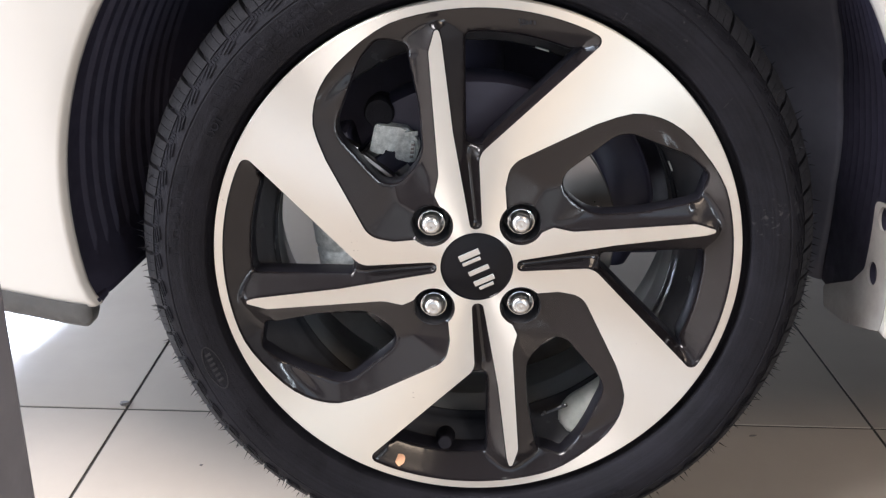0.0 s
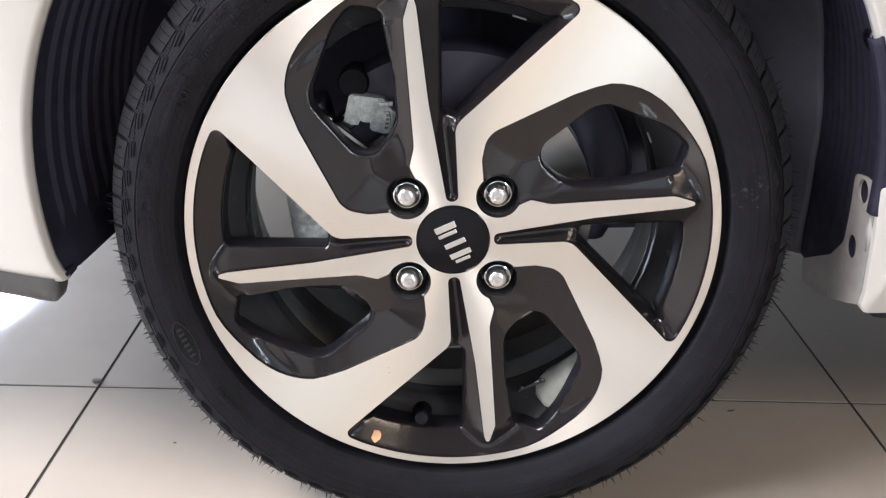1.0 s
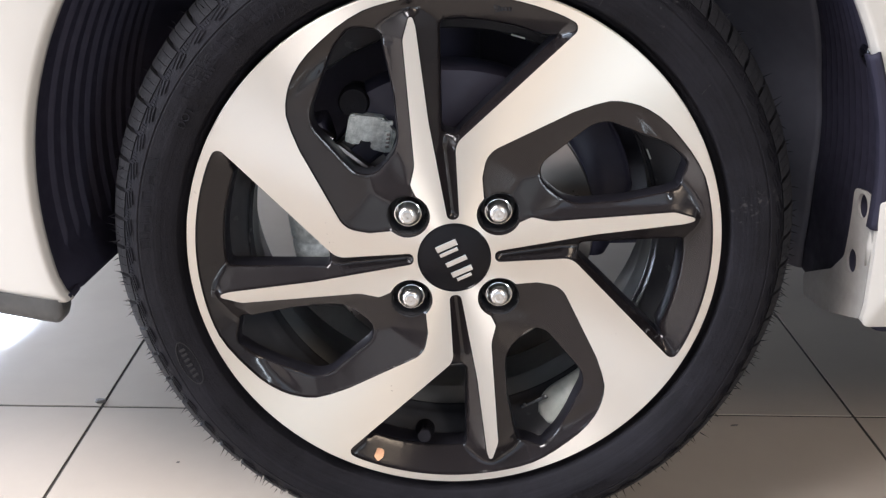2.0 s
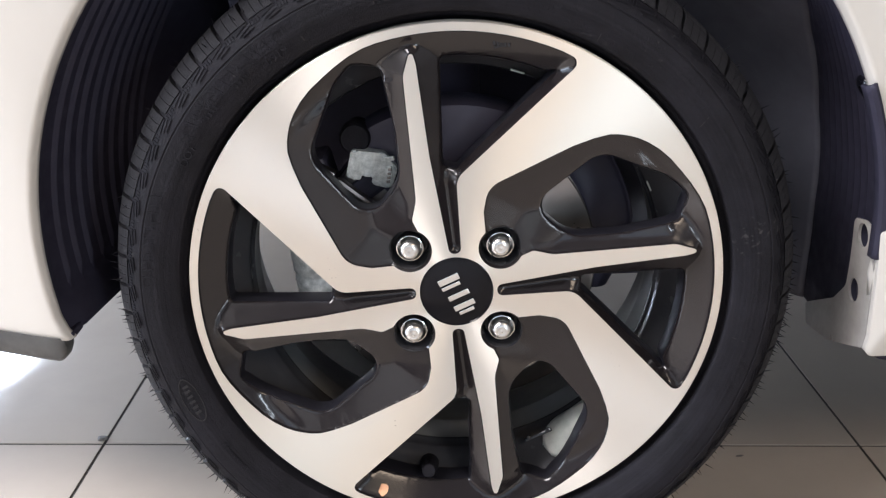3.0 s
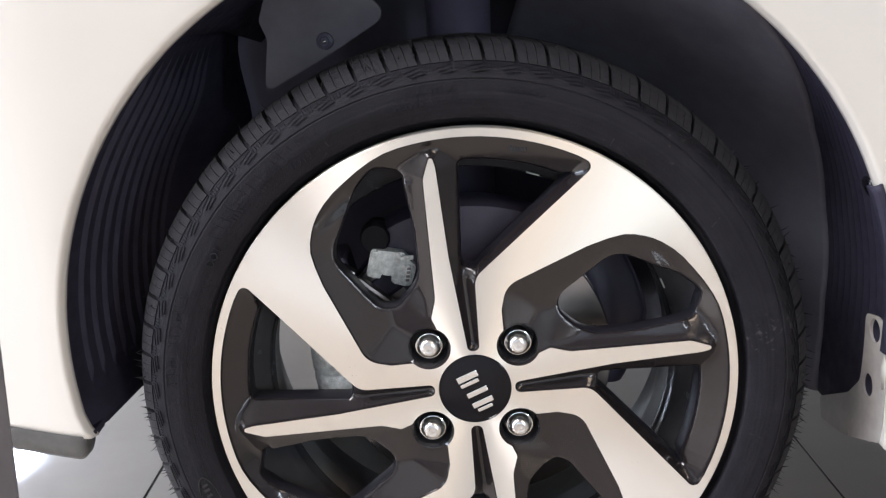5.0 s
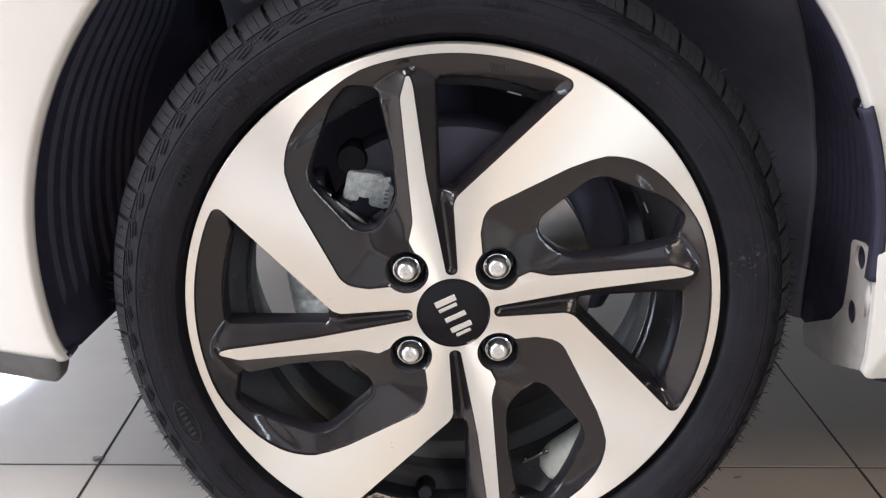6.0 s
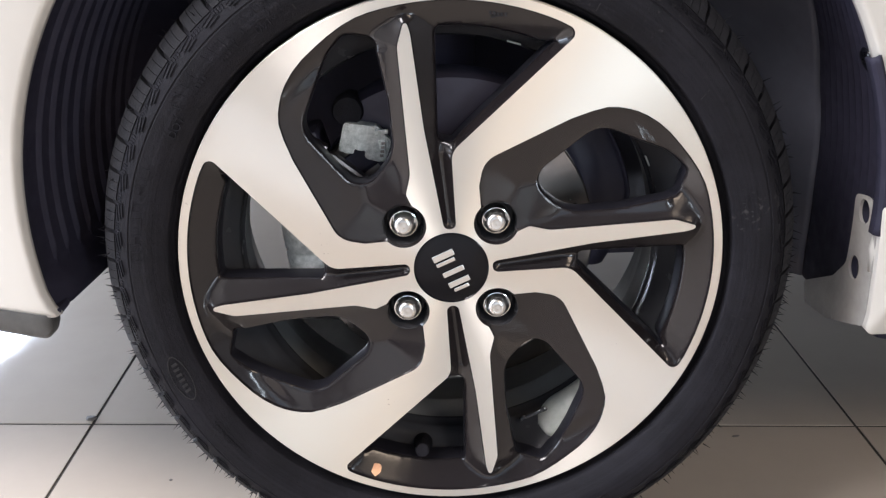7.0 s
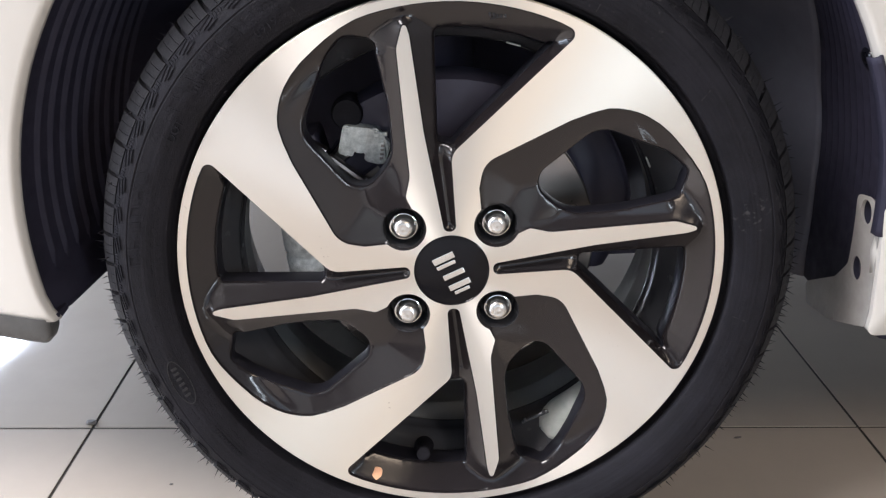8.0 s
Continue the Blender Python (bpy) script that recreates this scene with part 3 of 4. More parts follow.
def squashed(v):
    """Bulges the lower sidewall under the car's weight and flattens what would go below the floor, in the wheel's own frame."""
    x, y, z = v
    r = math.hypot(x, z)
    low = min(1.0, max(0.0, (-z / r - 0.25) / 0.6))
    low = low * low * (3 - 2 * low)
    side = min(1.0, max(0.0, (r - 0.213) / 0.02)) * min(1.0, max(0.0, (0.07 - y) / 0.05))
    v = (x, y - 0.0085 * low * side, z)
    w = HUB @ Vector(v)
    if w.z < 0.0012:
        w.z = 0.0012
        return tuple(HUB.inverted() @ w)
    return tuple(v)


def side_depth(r):
    """Depth of the sidewall's surface at a radius."""
    rs = [p[1] for p in SIDE]
    return float(np.interp(r, rs, [p[0] for p in SIDE]))


def carcass():
    prof = SIDE + [(0.045, 0.2665), (0.08, 0.2670), (0.118, 0.2660), (0.142, 0.2600), (0.158, 0.2480), (0.166, 0.2300), (0.160, 0.2130), (0.155, 0.2080)]
    me = lathe("tyre", prof, RUBBER, 240)
    for v in me.vertices:
        v.co = squashed(v.co)
    return sharp(me, 32)


tyre = part_mesh("tyre", carcass(), wheel, "black rubber tyre with raised lettering, fine sidewall ribs and moulding hairs")


def block_mesh(angle):
    """One shoulder block, cut by two sipes, about the given angle."""
    span = 2 * math.pi / PITCH
    cross_out = [(0.0036, 0.2578), (0.0064, 0.2608), (0.0115, 0.2652), (0.0180, 0.2692), (0.0260, 0.2716), (0.0340, 0.2726), (0.0520, TREAD_R), (0.0700, TREAD_R + 0.0003)]
    cross_in = [(0.0080, 0.2560), (0.0110, 0.2580), (0.0160, 0.2605), (0.0230, 0.2620), (0.0300, 0.2640), (0.0370, 0.2650), (0.0520, 0.2660), (0.0700, 0.2660)]
    verts, faces = [], []
    for lo, hi in ((0.010, 0.285), (0.303, 0.575), (0.593, 0.880)):
        n0 = len(verts)
        m = len(cross_out)
        for f in (lo, hi):
            for prof in (cross_out, cross_in):
                for k, (y, r) in enumerate(prof):
                    a = angle + span * (f - 0.5) + 0.30 * span * (k / m - 0.3)
                    verts.append((r * math.cos(a), y, r * math.sin(a)))
        A, B, C, D = n0, n0 + m, n0 + 2 * m, n0 + 3 * m
        for k in range(m - 1):
            faces += [(A + k, C + k, C + k + 1, A + k + 1), (A + k, A + k + 1, B + k + 1, B + k), (C + k, D + k, D + k + 1, C + k + 1)]
        faces += [(A, B, D, C), (A + m - 1, C + m - 1, D + m - 1, B + m - 1)]
    return verts, faces


def tread():
    verts, faces = block_mesh(0.0)
    shared = mesh_of("tread_block", verts, faces, TREAD, False)
    for i in range(PITCH):
        a = 2 * math.pi * i / PITCH
        low = math.sin(a) < -0.2
        if low:
            vs, fs = block_mesh(a)
            part_mesh("tread_block", mesh_of("tread_block", [squashed(v) for v in vs], fs, TREAD, False), tyre)
        else:
            part_mesh("tread_block", shared, tyre, m=Matrix.Rotation(-a, 4, "Y"))
    # middle and inner ribs of the tread
    for y0, y1 in ((0.076, 0.098), (0.104, 0.140)):
        me = lathe("tread_rib", [(y0, 0.2660), (y0 + 0.001, TREAD_R + 0.0003), (y1 - 0.001, TREAD_R if y1 < 0.12 else 0.2690), (y1, 0.2600 if y1 > 0.12 else 0.2660)], TREAD, 200, False)
        for v in me.vertices:
            v.co = squashed(v.co)
        part_mesh("tread_rib", me, tyre)


tread()


def sidewall_bars(name, items, label, height=0.0005, mat=None):
    """Low raised bars on the sidewall: (radius, angle, length along the ring, width, slant) each, in millimetres and degrees; one mesh."""
    verts, faces = [], []
    for r, a, long, wide, slant in items:
        ca, sa = math.cos(radians(slant)), math.sin(radians(slant))
        n0 = len(verts)
        for lift in (0, 1):
            for du, dv in ((-1, -1), (1, -1), (1, 1), (-1, 1)):
                u, v = du * long / 2, dv * wide / 2
                u, v = u * ca - v * sa, u * sa + v * ca
                rr = (r + v) / 1000
                ang = radians(a) - u / r
                y = side_depth(rr) + (0.0004 if not lift else -height)
                verts.append(squashed((rr * math.cos(ang), y, rr * math.sin(ang))))
        faces += [(n0 + 4, n0 + 5, n0 + 6, n0 + 7)] + [(n0 + i, n0 + (i + 1) % 4, n0 + 4 + (i + 1) % 4, n0 + 4 + i) for i in range(4)]
    return part_mesh(name, mesh_of(name, verts, faces, mat or RUBBER, False), tyre, label, kind="stuff" if len(items) > 60 else "")


def sidewall_marks():
    rng = random.Random(3)
    ticks = []
    for i in range(PITCH):
        a = 360.0 * i / PITCH
        for k in range(4):
            ticks.append((254.6, a + 0.55 * k, 0.9, 3.2, 10))
        ticks.append((253.2, a + 3.0, 12.0, 0.8, 12))
        ticks.append((255.4, a + 3.5, 12.0, 0.8, 12))
        ticks.append((251.0, a + 2.5, 11.0, 0.6, 7))
    sidewall_bars("shoulder_pattern", ticks, "fine raised ticks along the tyre shoulder", 0.0012)
    # lettering too worn to read: plain raised bars
    for r, a0, a1, count, h in ((240.0, 176.5, 157.5, 6, 9.0), (236.5, 146.0, 118.5, 7, 10.0), (238.5, 101.0, 92.0, 5, 6.0), (238.0, 84.0, 76.0, 7, 2.6), (230.5, 137.4, 140.6, 4, 3.6), (229.0, 129.2, 132.6, 4, 3.6), (230.0, 103.5, 97.5, 6, 2.4), (231.0, -148.0, -140.0, 9, 2.4), (237.5, -67.0, -58.0, 8, 4.5), (230.0, 79.0, 80.0, 1, 3.0), (229.0, 91.0, 92.0, 1, 3.0)):
        items = []
        for k in range(count):
            a = a0 + (a1 - a0) * (k + 0.5) / count
            wide = abs(a1 - a0) / count * math.pi / 180 * r * 0.62
            if h > 5:
                half = 0.45 * abs(a1 - a0) / count * 0.62
                items.append((r, a - half, 1.3, h, 12))
                items.append((r - (0.0 if k % 2 else 0.2 * h), a + half, 1.3, h * (1.0 if k % 2 else 0.6), 12))
                items.append((r + h * (0.42, 0.0, -0.42)[k % 3], a, wide * 0.9, 1.2, 0))
            else:
                items.append((r, a, wide, h, 8))
        sidewall_bars("lettering_bar", items, "worn raised lettering as plain bars", 0.0006 if h > 5 else 0.0007, RUBBER)
    # seam marks across the bead
    for mark in ((223.0, 117.0, 0.8, 11.0, 6), (222.0, 61.0, 0.6, 6.0, 3), (227, 35.0, 0.5, 9.0, 20), (232, 12.0, 0.5, 14.0, 4), (228, -12.0, 0.5, 10.0, -8)):
        sidewall_bars("seam_mark", [mark], "", 0.0003, EMBOSS)
    # oval outline with three plain bars in it
    oval = [(233.0 + 7.0 * math.sin(t), -159.0 + 4.8 * math.cos(t), 3.1, 0.7, math.degrees(math.atan2(7.0 * math.cos(t), 19.5 * math.sin(t)))) for t in np.linspace(0, 2 * math.pi, 31)[:-1]]
    sidewall_bars("oval_mark", oval, "raised oval mark on the sidewall", 0.0006, EMBOSS)
    sidewall_bars("lettering_bar", [(233.0, -159.0 + d, 2.0, 5.0, 10) for d in (-3.1, -2.0, -0.8, 0.4, 1.6, 2.8)], "", 0.0006, EMBOSS)


sidewall_marks()


def sidewall_text(words, r, angle, size):
    curve = bpy.data.curves.new("lettering", "FONT")
    curve.body, curve.size, curve.align_x, curve.align_y, curve.extrude = words, size, "CENTER", "CENTER", 0.0008
    tmp = bpy.data.objects.new("lettering", curve)
    scene.collection.objects.link(tmp)
    me = bpy.data.meshes.new_from_object(tmp.evaluated_get(bpy.context.evaluated_depsgraph_get()))
    bpy.data.objects.remove(tmp)
    me.materials.clear()
    me.materials.append(RUBBER)
    x, z = polar(r, angle)
    part_mesh("lettering", me, tyre, "raised moulded code", pose(x, side_depth(r) - 0.0002, z) @ Matrix.Rotation(radians(90 - angle), 4, "Y") @ pose(0, 0, 0, 90, 0, 0))


sidewall_text("0919", 0.2265, 122.8, 0.0095)
sidewall_text("DOT", 0.2285, 148.5, 0.0085)


def hairs():
    """Thin rubber moulding hairs standing off the tread's shoulder."""
    rng = random.Random(11)
    verts, faces = [], []
    for i in range(PITCH * 6):
        a = 2 * math.pi * (i + rng.uniform(-0.25, 0.25)) / (PITCH * 6)
        if rng.random() < (0.82 if math.sin(a) > 0.15 else 0.2) or math.sin(a) < -0.96:
            continue
        for y, r in ((0.024, 0.2710), (0.009, 0.2630))[: 1 if rng.random() < 0.55 else 2]:
            y += rng.uniform(-0.003, 0.004)
            base = Vector((r * math.cos(a), y, r * math.sin(a)))
            out = Vector((math.cos(a + rng.uniform(-0.7, 0.7)), rng.uniform(-1.0, 0.1), math.sin(a + rng.uniform(-0.7, 0.7)))).normalized()
            base = Vector(squashed(base))
            tip = base + out * rng.uniform(0.0035, 0.0085)
            side = out.cross(Vector((0.3, 1, 0.2))).normalized() * 0.0006
            up = out.cross(side).normalized() * 0.0005
            n0 = len(verts)
            verts += [base + side, base - side * 0.5 + up, base - side * 0.5 - up, tip]
            faces += [(n0, n0 + 1, n0 + 3), (n0 + 1, n0 + 2, n0 + 3), (n0 + 2, n0, n0 + 3)]
    part_mesh("moulding_hair", mesh_of("moulding_hair", verts, faces, RUBBER, False), tyre, "thin rubber moulding hairs", kind="stuff")


hairs()

# ---- brake behind the wheel ----
brake = thing("brake", HUB, "steel brake disc with cast silver caliper behind the wheel", "brake")
part_mesh("brake_disc", sharp(lathe("brake_disc", [(0.050, 0.030), (0.050, 0.066), (0.053, 0.071), (0.066, 0.073), (0.068, 0.078), (0.068, 0.1190), (0.0692, 0.1202), (0.073, 0.1202), (0.074, 0.113), (0.080, 0.113), (0.081, 0.1202), (0.0865, 0.1202), (0.088, 0.119), (0.088, 0.03)], STEEL, 128), 30), brake, "bare steel ventilated brake disc")
part_mesh("dust_shield", sharp(lathe("dust_shield", [(0.104, 0.03), (0.104, 0.116), (0.098, 0.120), (0.100, 0.122), (0.107, 0.118), (0.107, 0.03)], BLACKMETAL, 96)), brake, "black dust shield")


def blackout_wing():
    """An added wing to the dust shield ahead of the strut, to darken the kite opening: a pressed sheet with a rolled
    rim, over a sixth of the disc's round.
    """
    verts, faces = [], []
    prof = [(0.106, 0.112), (0.108, 0.128), (0.110, 0.134), (0.110, 0.152), (0.108, 0.156), (0.103, 0.158)]
    n = 20
    for k in range(n + 1):
        a = radians(-4 + 64 * k / n)
        end = min(1.0, 4 * min(k, n - k) / n + 0.35)
        for y, r in prof:
            rr = 0.112 + (r - 0.112) * end
            verts.append((rr * math.cos(a), y, rr * math.sin(a)))
    m = len(prof)
    for k in range(n):
        for q in range(m - 1):
            faces.append((k * m + q, k * m + q + 1, (k + 1) * m + q + 1, (k + 1) * m + q))
    ob = part_mesh("blackout_wing", sharp(mesh_of("blackout_wing", verts, faces, BLACKMETAL), 35), brake, "added black sheet that darkens the view through the kite opening")
    mod = ob.modifiers.new("sheet", "SOLIDIFY")
    mod.thickness = 0.0015


blackout_wing()


def caliper():
    body = Matrix.Rotation(radians(-38), 4, "Y")
    ob = None
    bm = bmesh.new()
    out = rounded([(-20, -12, 3), (-6, -13, 2), (-6, -8, 1), (4, -8, 1), (4, -15, 2), (23, -17, 4), (26, 4, 7), (12, 17, 5), (-18, 16, 4)], 0.002)
    f = bm.faces.new([bm.verts.new((p[0], 0, p[1])) for p in out])
    got = bmesh.ops.extrude_face_region(bm, geom=[f])
    for v in got["geom"]:
        if isinstance(v, bmesh.types.BMVert):
            v.co.y += 0.022
    edges = [e for e in bm.edges if e.is_manifold and e.calc_face_angle(0) > 0.9]
    bmesh.ops.bevel(bm, geom=edges, offset=0.0015, segments=2, affect="EDGES")
    ob = part("caliper", bm, CAST, brake, "rough cast silver brake caliper", pose(-0.0665, 0.047, 0.0905, 6, 10, 0) @ Matrix.Diagonal((0.88, 1, 0.86, 1)))
    for x, z, w, h in ((0.019, -0.003, 0.006, 0.018), (0.016, 0.013, 0.012, 0.004)):
        bm = bmesh.new()
        box(bm, (w, 0.003, h), pose(x, -0.0005, z, 0, -12, 0), 0.0008)
        part("cast_rib", bm, CAST, ob)
    for k in range(4):
        bm = bmesh.new()
        box(bm, (0.0032, 0.0012, 0.0022), pose(0.019, -0.0024, -0.009 + 0.004 * k, 0, -12, 0), 0.0003)
        part("lettering_bar", bm, STEEL, ob)
    # carrier, guide pin boot and pads
    bm = bmesh.new()
    box(bm, (0.075, 0.03, 0.02), pose(-0.070, 0.078, 0.070, 0, -35, 0), 0.004)
    part("carrier", bm, BLACKMETAL, brake, "black caliper carrier")
    verts, faces = [], []
    n = 24
    for i in range(n + 1):
        a = radians(52 + 76 * i / n)
        lift = 0.004 * math.sin(math.pi * i / n)
        for r, y in ((0.084, 0.060), (0.086, 0.0565 - lift), (0.112, 0.0550 - lift), (0.138, 0.0575 - lift), (0.141, 0.063), (0.141, 0.095), (0.133, 0.095), (0.133, 0.066), (0.084, 0.066)):
            verts.append((r * math.cos(a), y, r * math.sin(a)))
    m = 9
    for i in range(n):
        faces += [(i * m + k, i * m + (k + 1) % m, (i + 1) * m + (k + 1) % m, (i + 1) * m + k) for k in range(m)]
    faces += [tuple(range(m)), tuple(n * m + k for k in reversed(range(m)))]
    part_mesh("caliper_bridge", sharp(mesh_of("caliper_bridge", verts, faces, BLACKMETAL), 35), brake, "black caliper bridge over the disc")
    prof = [(0.0, 0.0001), (0.0, 0.011), (0.004, 0.0125), (0.006, 0.0105), (0.010, 0.0125), (0.013, 0.0105), (0.017, 0.0125), (0.020, 0.0105), (0.036, 0.0105)]
    part_mesh("guide_pin_boot", sharp(lathe("guide_pin_boot", prof, RUBBER, 32)), brake, "ribbed black rubber boot", pose(-0.0765, 0.050, 0.1145))
    bm = bmesh.new()
    box(bm, (0.05, 0.012, 0.008), pose(-0.075, 0.055, 0.064, 0, 40, 0), 0.003)
    part("pad_clip", bm, STEEL, brake, "bright spring clip")
    bm = bmesh.new()
    box(bm, (0.014, 0.012, 0.010), pose(-0.102, 0.055, 0.086, 0, 30, 0), 0.002)
    part("pad_clip", bm, STEEL, brake)


caliper()


def caliper_foot():
    """The lower lobe of the caliper: a rough cast boss with a turned collar."""
    prof = [(-0.040, 0.0001), (-0.040, 0.026), (-0.037, 0.0295), (-0.008, 0.0305), (-0.006, 0.0292), (-0.003, 0.0292), (-0.001, 0.0305), (0.026, 0.0300), (0.030, 0.026), (0.030, 0.0001)]
    part_mesh("caliper_foot", sharp(lathe("caliper_foot", prof, CAST, 48), 35), brake, "rough cast silver lower lobe of the caliper", pose(-0.1085, 0.076, 0.002, 90, 0, 0) @ pose(0, 0, 0, 0, 0, 6))
    bm = bmesh.new()
    box(bm, (0.016, 0.05, 0.07), pose(-0.104, 0.094, 0.060, 0, -14, 0), 0.005)
    part("caliper_arm", bm, BLACKMETAL, brake, "black arm of the caliper carrier")


caliper_foot()


def barrel_weight():
    """A bright bent weight stuck inside the outer barrel, its end rounded."""
    verts, faces = [], []
    n, m = 16, 10
    for i in range(n + 1):
        u = i / n
        a = radians(-66 + 17 * u)
        half = 0.017 * math.sqrt(max(0.0, 1 - (1 - min(1.0, u / 0.45)) ** 2)) + 0.0004
        for k in range(m + 1):
            v = -1 + 2 * k / m
            y = 0.040 + half * v
            r = float(np.interp(y, (0.020, 0.034, 0.042, 0.046, 0.060), (0.1935, 0.1870, 0.1800, 0.1772, 0.1715)))
            r -= 0.0042 * math.sqrt(max(0.0, 1 - v ** 4)) * min(1.0, 3 * u + 0.1)
            verts.append((r * math.cos(a), y, r * math.sin(a)))
    for i in range(n):
        for k in range(m):
            q = i * (m + 1) + k
            faces.append((q, q + 1, q + m + 2, q + m + 1))
    ob = part_mesh("balance_weight", mesh_of("balance_weight", verts, faces, LEADGREY, True), wheel, "bright bent balance weight stuck in the barrel")
    mod = ob.modifiers.new("sheet", "SOLIDIFY")
    mod.thickness, mod.offset = 0.002, -1


barrel_weight()


def barrel_marks():
    """A small clip at the foot of the barrel and two dabs of pale paint on it."""
    def plate(name, r, degrees, y, size, mat, label, tilt=0):
        x, z = polar(r, degrees)
        bm = bmesh.new()
        box(bm, size, pose(0, 0, 0), min(size) * 0.3)
        part(name, bm, mat, wheel, label, pose(x, y, z, 0, 90 - degrees, 0) @ pose(0, 0, 0, tilt, 0, 0))

    plate("barrel_clip", 0.1725, -66.5, 0.046, (0.026, 0.010, 0.003), PAINT, "dark metal clip on the barrel", 30)
    plate("barrel_clip", 0.1712, -69.3, 0.045, (0.003, 0.014, 0.004), BARREL, "", 30)
    plate("barrel_clip", 0.1712, -63.4, 0.045, (0.003, 0.012, 0.004), BARREL, "", 30)
    plate("paint_dab", 0.1722, 72.1, 0.047, (0.011, 0.004, 0.0012), LEADGREY, "pale paint dab")
    plate("paint_dab", 0.1722, 23.0, 0.049, (0.009, 0.003, 0.0012), LEADGREY, "pale paint dab")


barrel_marks()

# ---- car body round the wheel ----
car = thing("car", BODY, "white car body with black wheel arch liner and grey lower trim", "car")


def arch_point(a):
    """The arch edge, in x and z about the hub."""
    s, c = math.sin(a), math.cos(a)
    w = min(1, max(0, (c + 0.35) / 0.7))
    w = w * w * (3 - 2 * w)
    r = (0.323 + 0.036 * max(s, 0)) * (1 - w) + (0.332 + 0.032 * max(s, 0)) * w
    return r * c, r * s


def body_depth(x, z):
    """The panel's outer surface: gently crowned, drawn in below."""
    return 0.004 + 0.10 * max(0, 0.24 - z) ** 1.4 + 0.10 * max(0, z - 0.55) ** 1.5


def arch_edge():
    pts = [(-0.3125, -0.0315), (-0.3175, -0.024), (-0.3215, -0.012)]
    pts += [arch_point(radians(a)) for a in np.arange(180, 1, -2.0)]
    pts += [(0.331, 0.0), (0.333, -0.02)]
    return pts


def front_sweep(x, y, z):
    """The bumper side curves in and rises a little towards the front of the car."""
    s = max(0.0, -0.315 - x)
    s = s * s / (s + 0.015)
    low = min(1.0, max(0.0, (0.42 - z) / 0.16))
    return x, y + 0.20 * s, z + 0.13 * s * low


def fender():
    edge = arch_edge()
    verts, faces = [], []
    rows = [(-0.0040, 0.0085, 0), (-0.0030, 0.0055, 0), (-0.0014, 0.0022, 0), (-0.0004, 0.0008, 0), (0.0006, 0.0002, 0), (0.003, 0.0, 0)]
    n = len(edge)
    far = []
    for x, z in edge:
        a = math.atan2(z, x)
        d = Vector((math.cos(a), math.sin(a)))
        if z < 0:
            d = Vector((math.copysign(1, x), 0))
        far.append(d)
    for off, dy, _ in rows:
        for (x, z), d in zip(edge, far):
            px, pz = x + d.x * off, z + d.y * off + HUB_Z
            verts.append(front_sweep(px, body_depth(px, pz) + dy, pz))
    steps = 14
    for k in range(1, steps + 1):
        s = (k / steps) ** 1.5 * 0.55
        for (x, z), d in zip(edge, far):
            px, pz = x + d.x * (0.003 + s), z + d.y * (0.003 + s) + HUB_Z
            verts.append(front_sweep(px, body_depth(px, pz), pz))
    total = len(rows) + steps
    for k in range(total - 1):
        for i in range(n - 1):
            faces.append((k * n + i, k * n + i + 1, (k + 1) * n + i + 1, (k + 1) * n + i))
    me = mesh_of("front_fender", verts, faces, WHITE)
    ob = part_mesh("front_fender", me, car, "glossy white painted fender with rolled arch edge")
    mod = ob.modifiers.new("sheet", "SOLIDIFY")
    mod.thickness, mod.offset = 0.0012, -1
    return ob


fender()


def sweep_x(name, section, x0, x1, mat, label, end_round=0.0, steps=24):
    """A bar of constant section (y, z) along x, its near end rounded off."""
    verts, faces = [], []
    n = len(section)
    xs = [x0 + (x1 - x0) * (1 - (1 - i / steps) ** 2) for i in range(steps + 1)]
    cz = max(p[1] for p in section)
    cy = sum(p[0] for p in section) / n
    shape = [(x, 1.0) for x in xs]
    for k in range(1, 7):
        t = k / 6 * math.pi / 2
        shape.append((x1 + end_round * math.sin(t), 1 - (1 - math.cos(t)) * 0.55))
    for x, s in shape:
        for y, z in section:
            verts.append(front_sweep(x, cy + (y - cy) * (0.5 + 0.5 * s), cz + (z - cz) * s))
    m = len(shape)
    for i in range(m - 1):
        for k in range(n):
            faces.append((i * n + k, i * n + (k + 1) % n, (i + 1) * n + (k + 1) % n, (i + 1) * n + k))
    faces.append(tuple(range(n)))
    faces.append(tuple((m - 1) * n + k for k in reversed(range(n))))
    return part_mesh(name, sharp(mesh_of(name, verts, faces, mat), 40), car, label)


sweep_x("lower_lip", [(0.0035, 0.2335), (0.0025, 0.2270), (0.0035, 0.2150), (0.008, 0.2105), (0.020, 0.2095), (0.026, 0.214), (0.026, 0.2335)], -0.95, -0.3265, LIP, "matt dark grey plastic lower bumper lip", 0.010)


def strip_end(a):
    """How deep the ribbed strip behind the tyre reaches, by the angle round the arch."""
    return float(np.interp(math.degrees(a), (17, 30, 37, 45, 56), (0.150, 0.122, 0.092, 0.062, 0.034)))


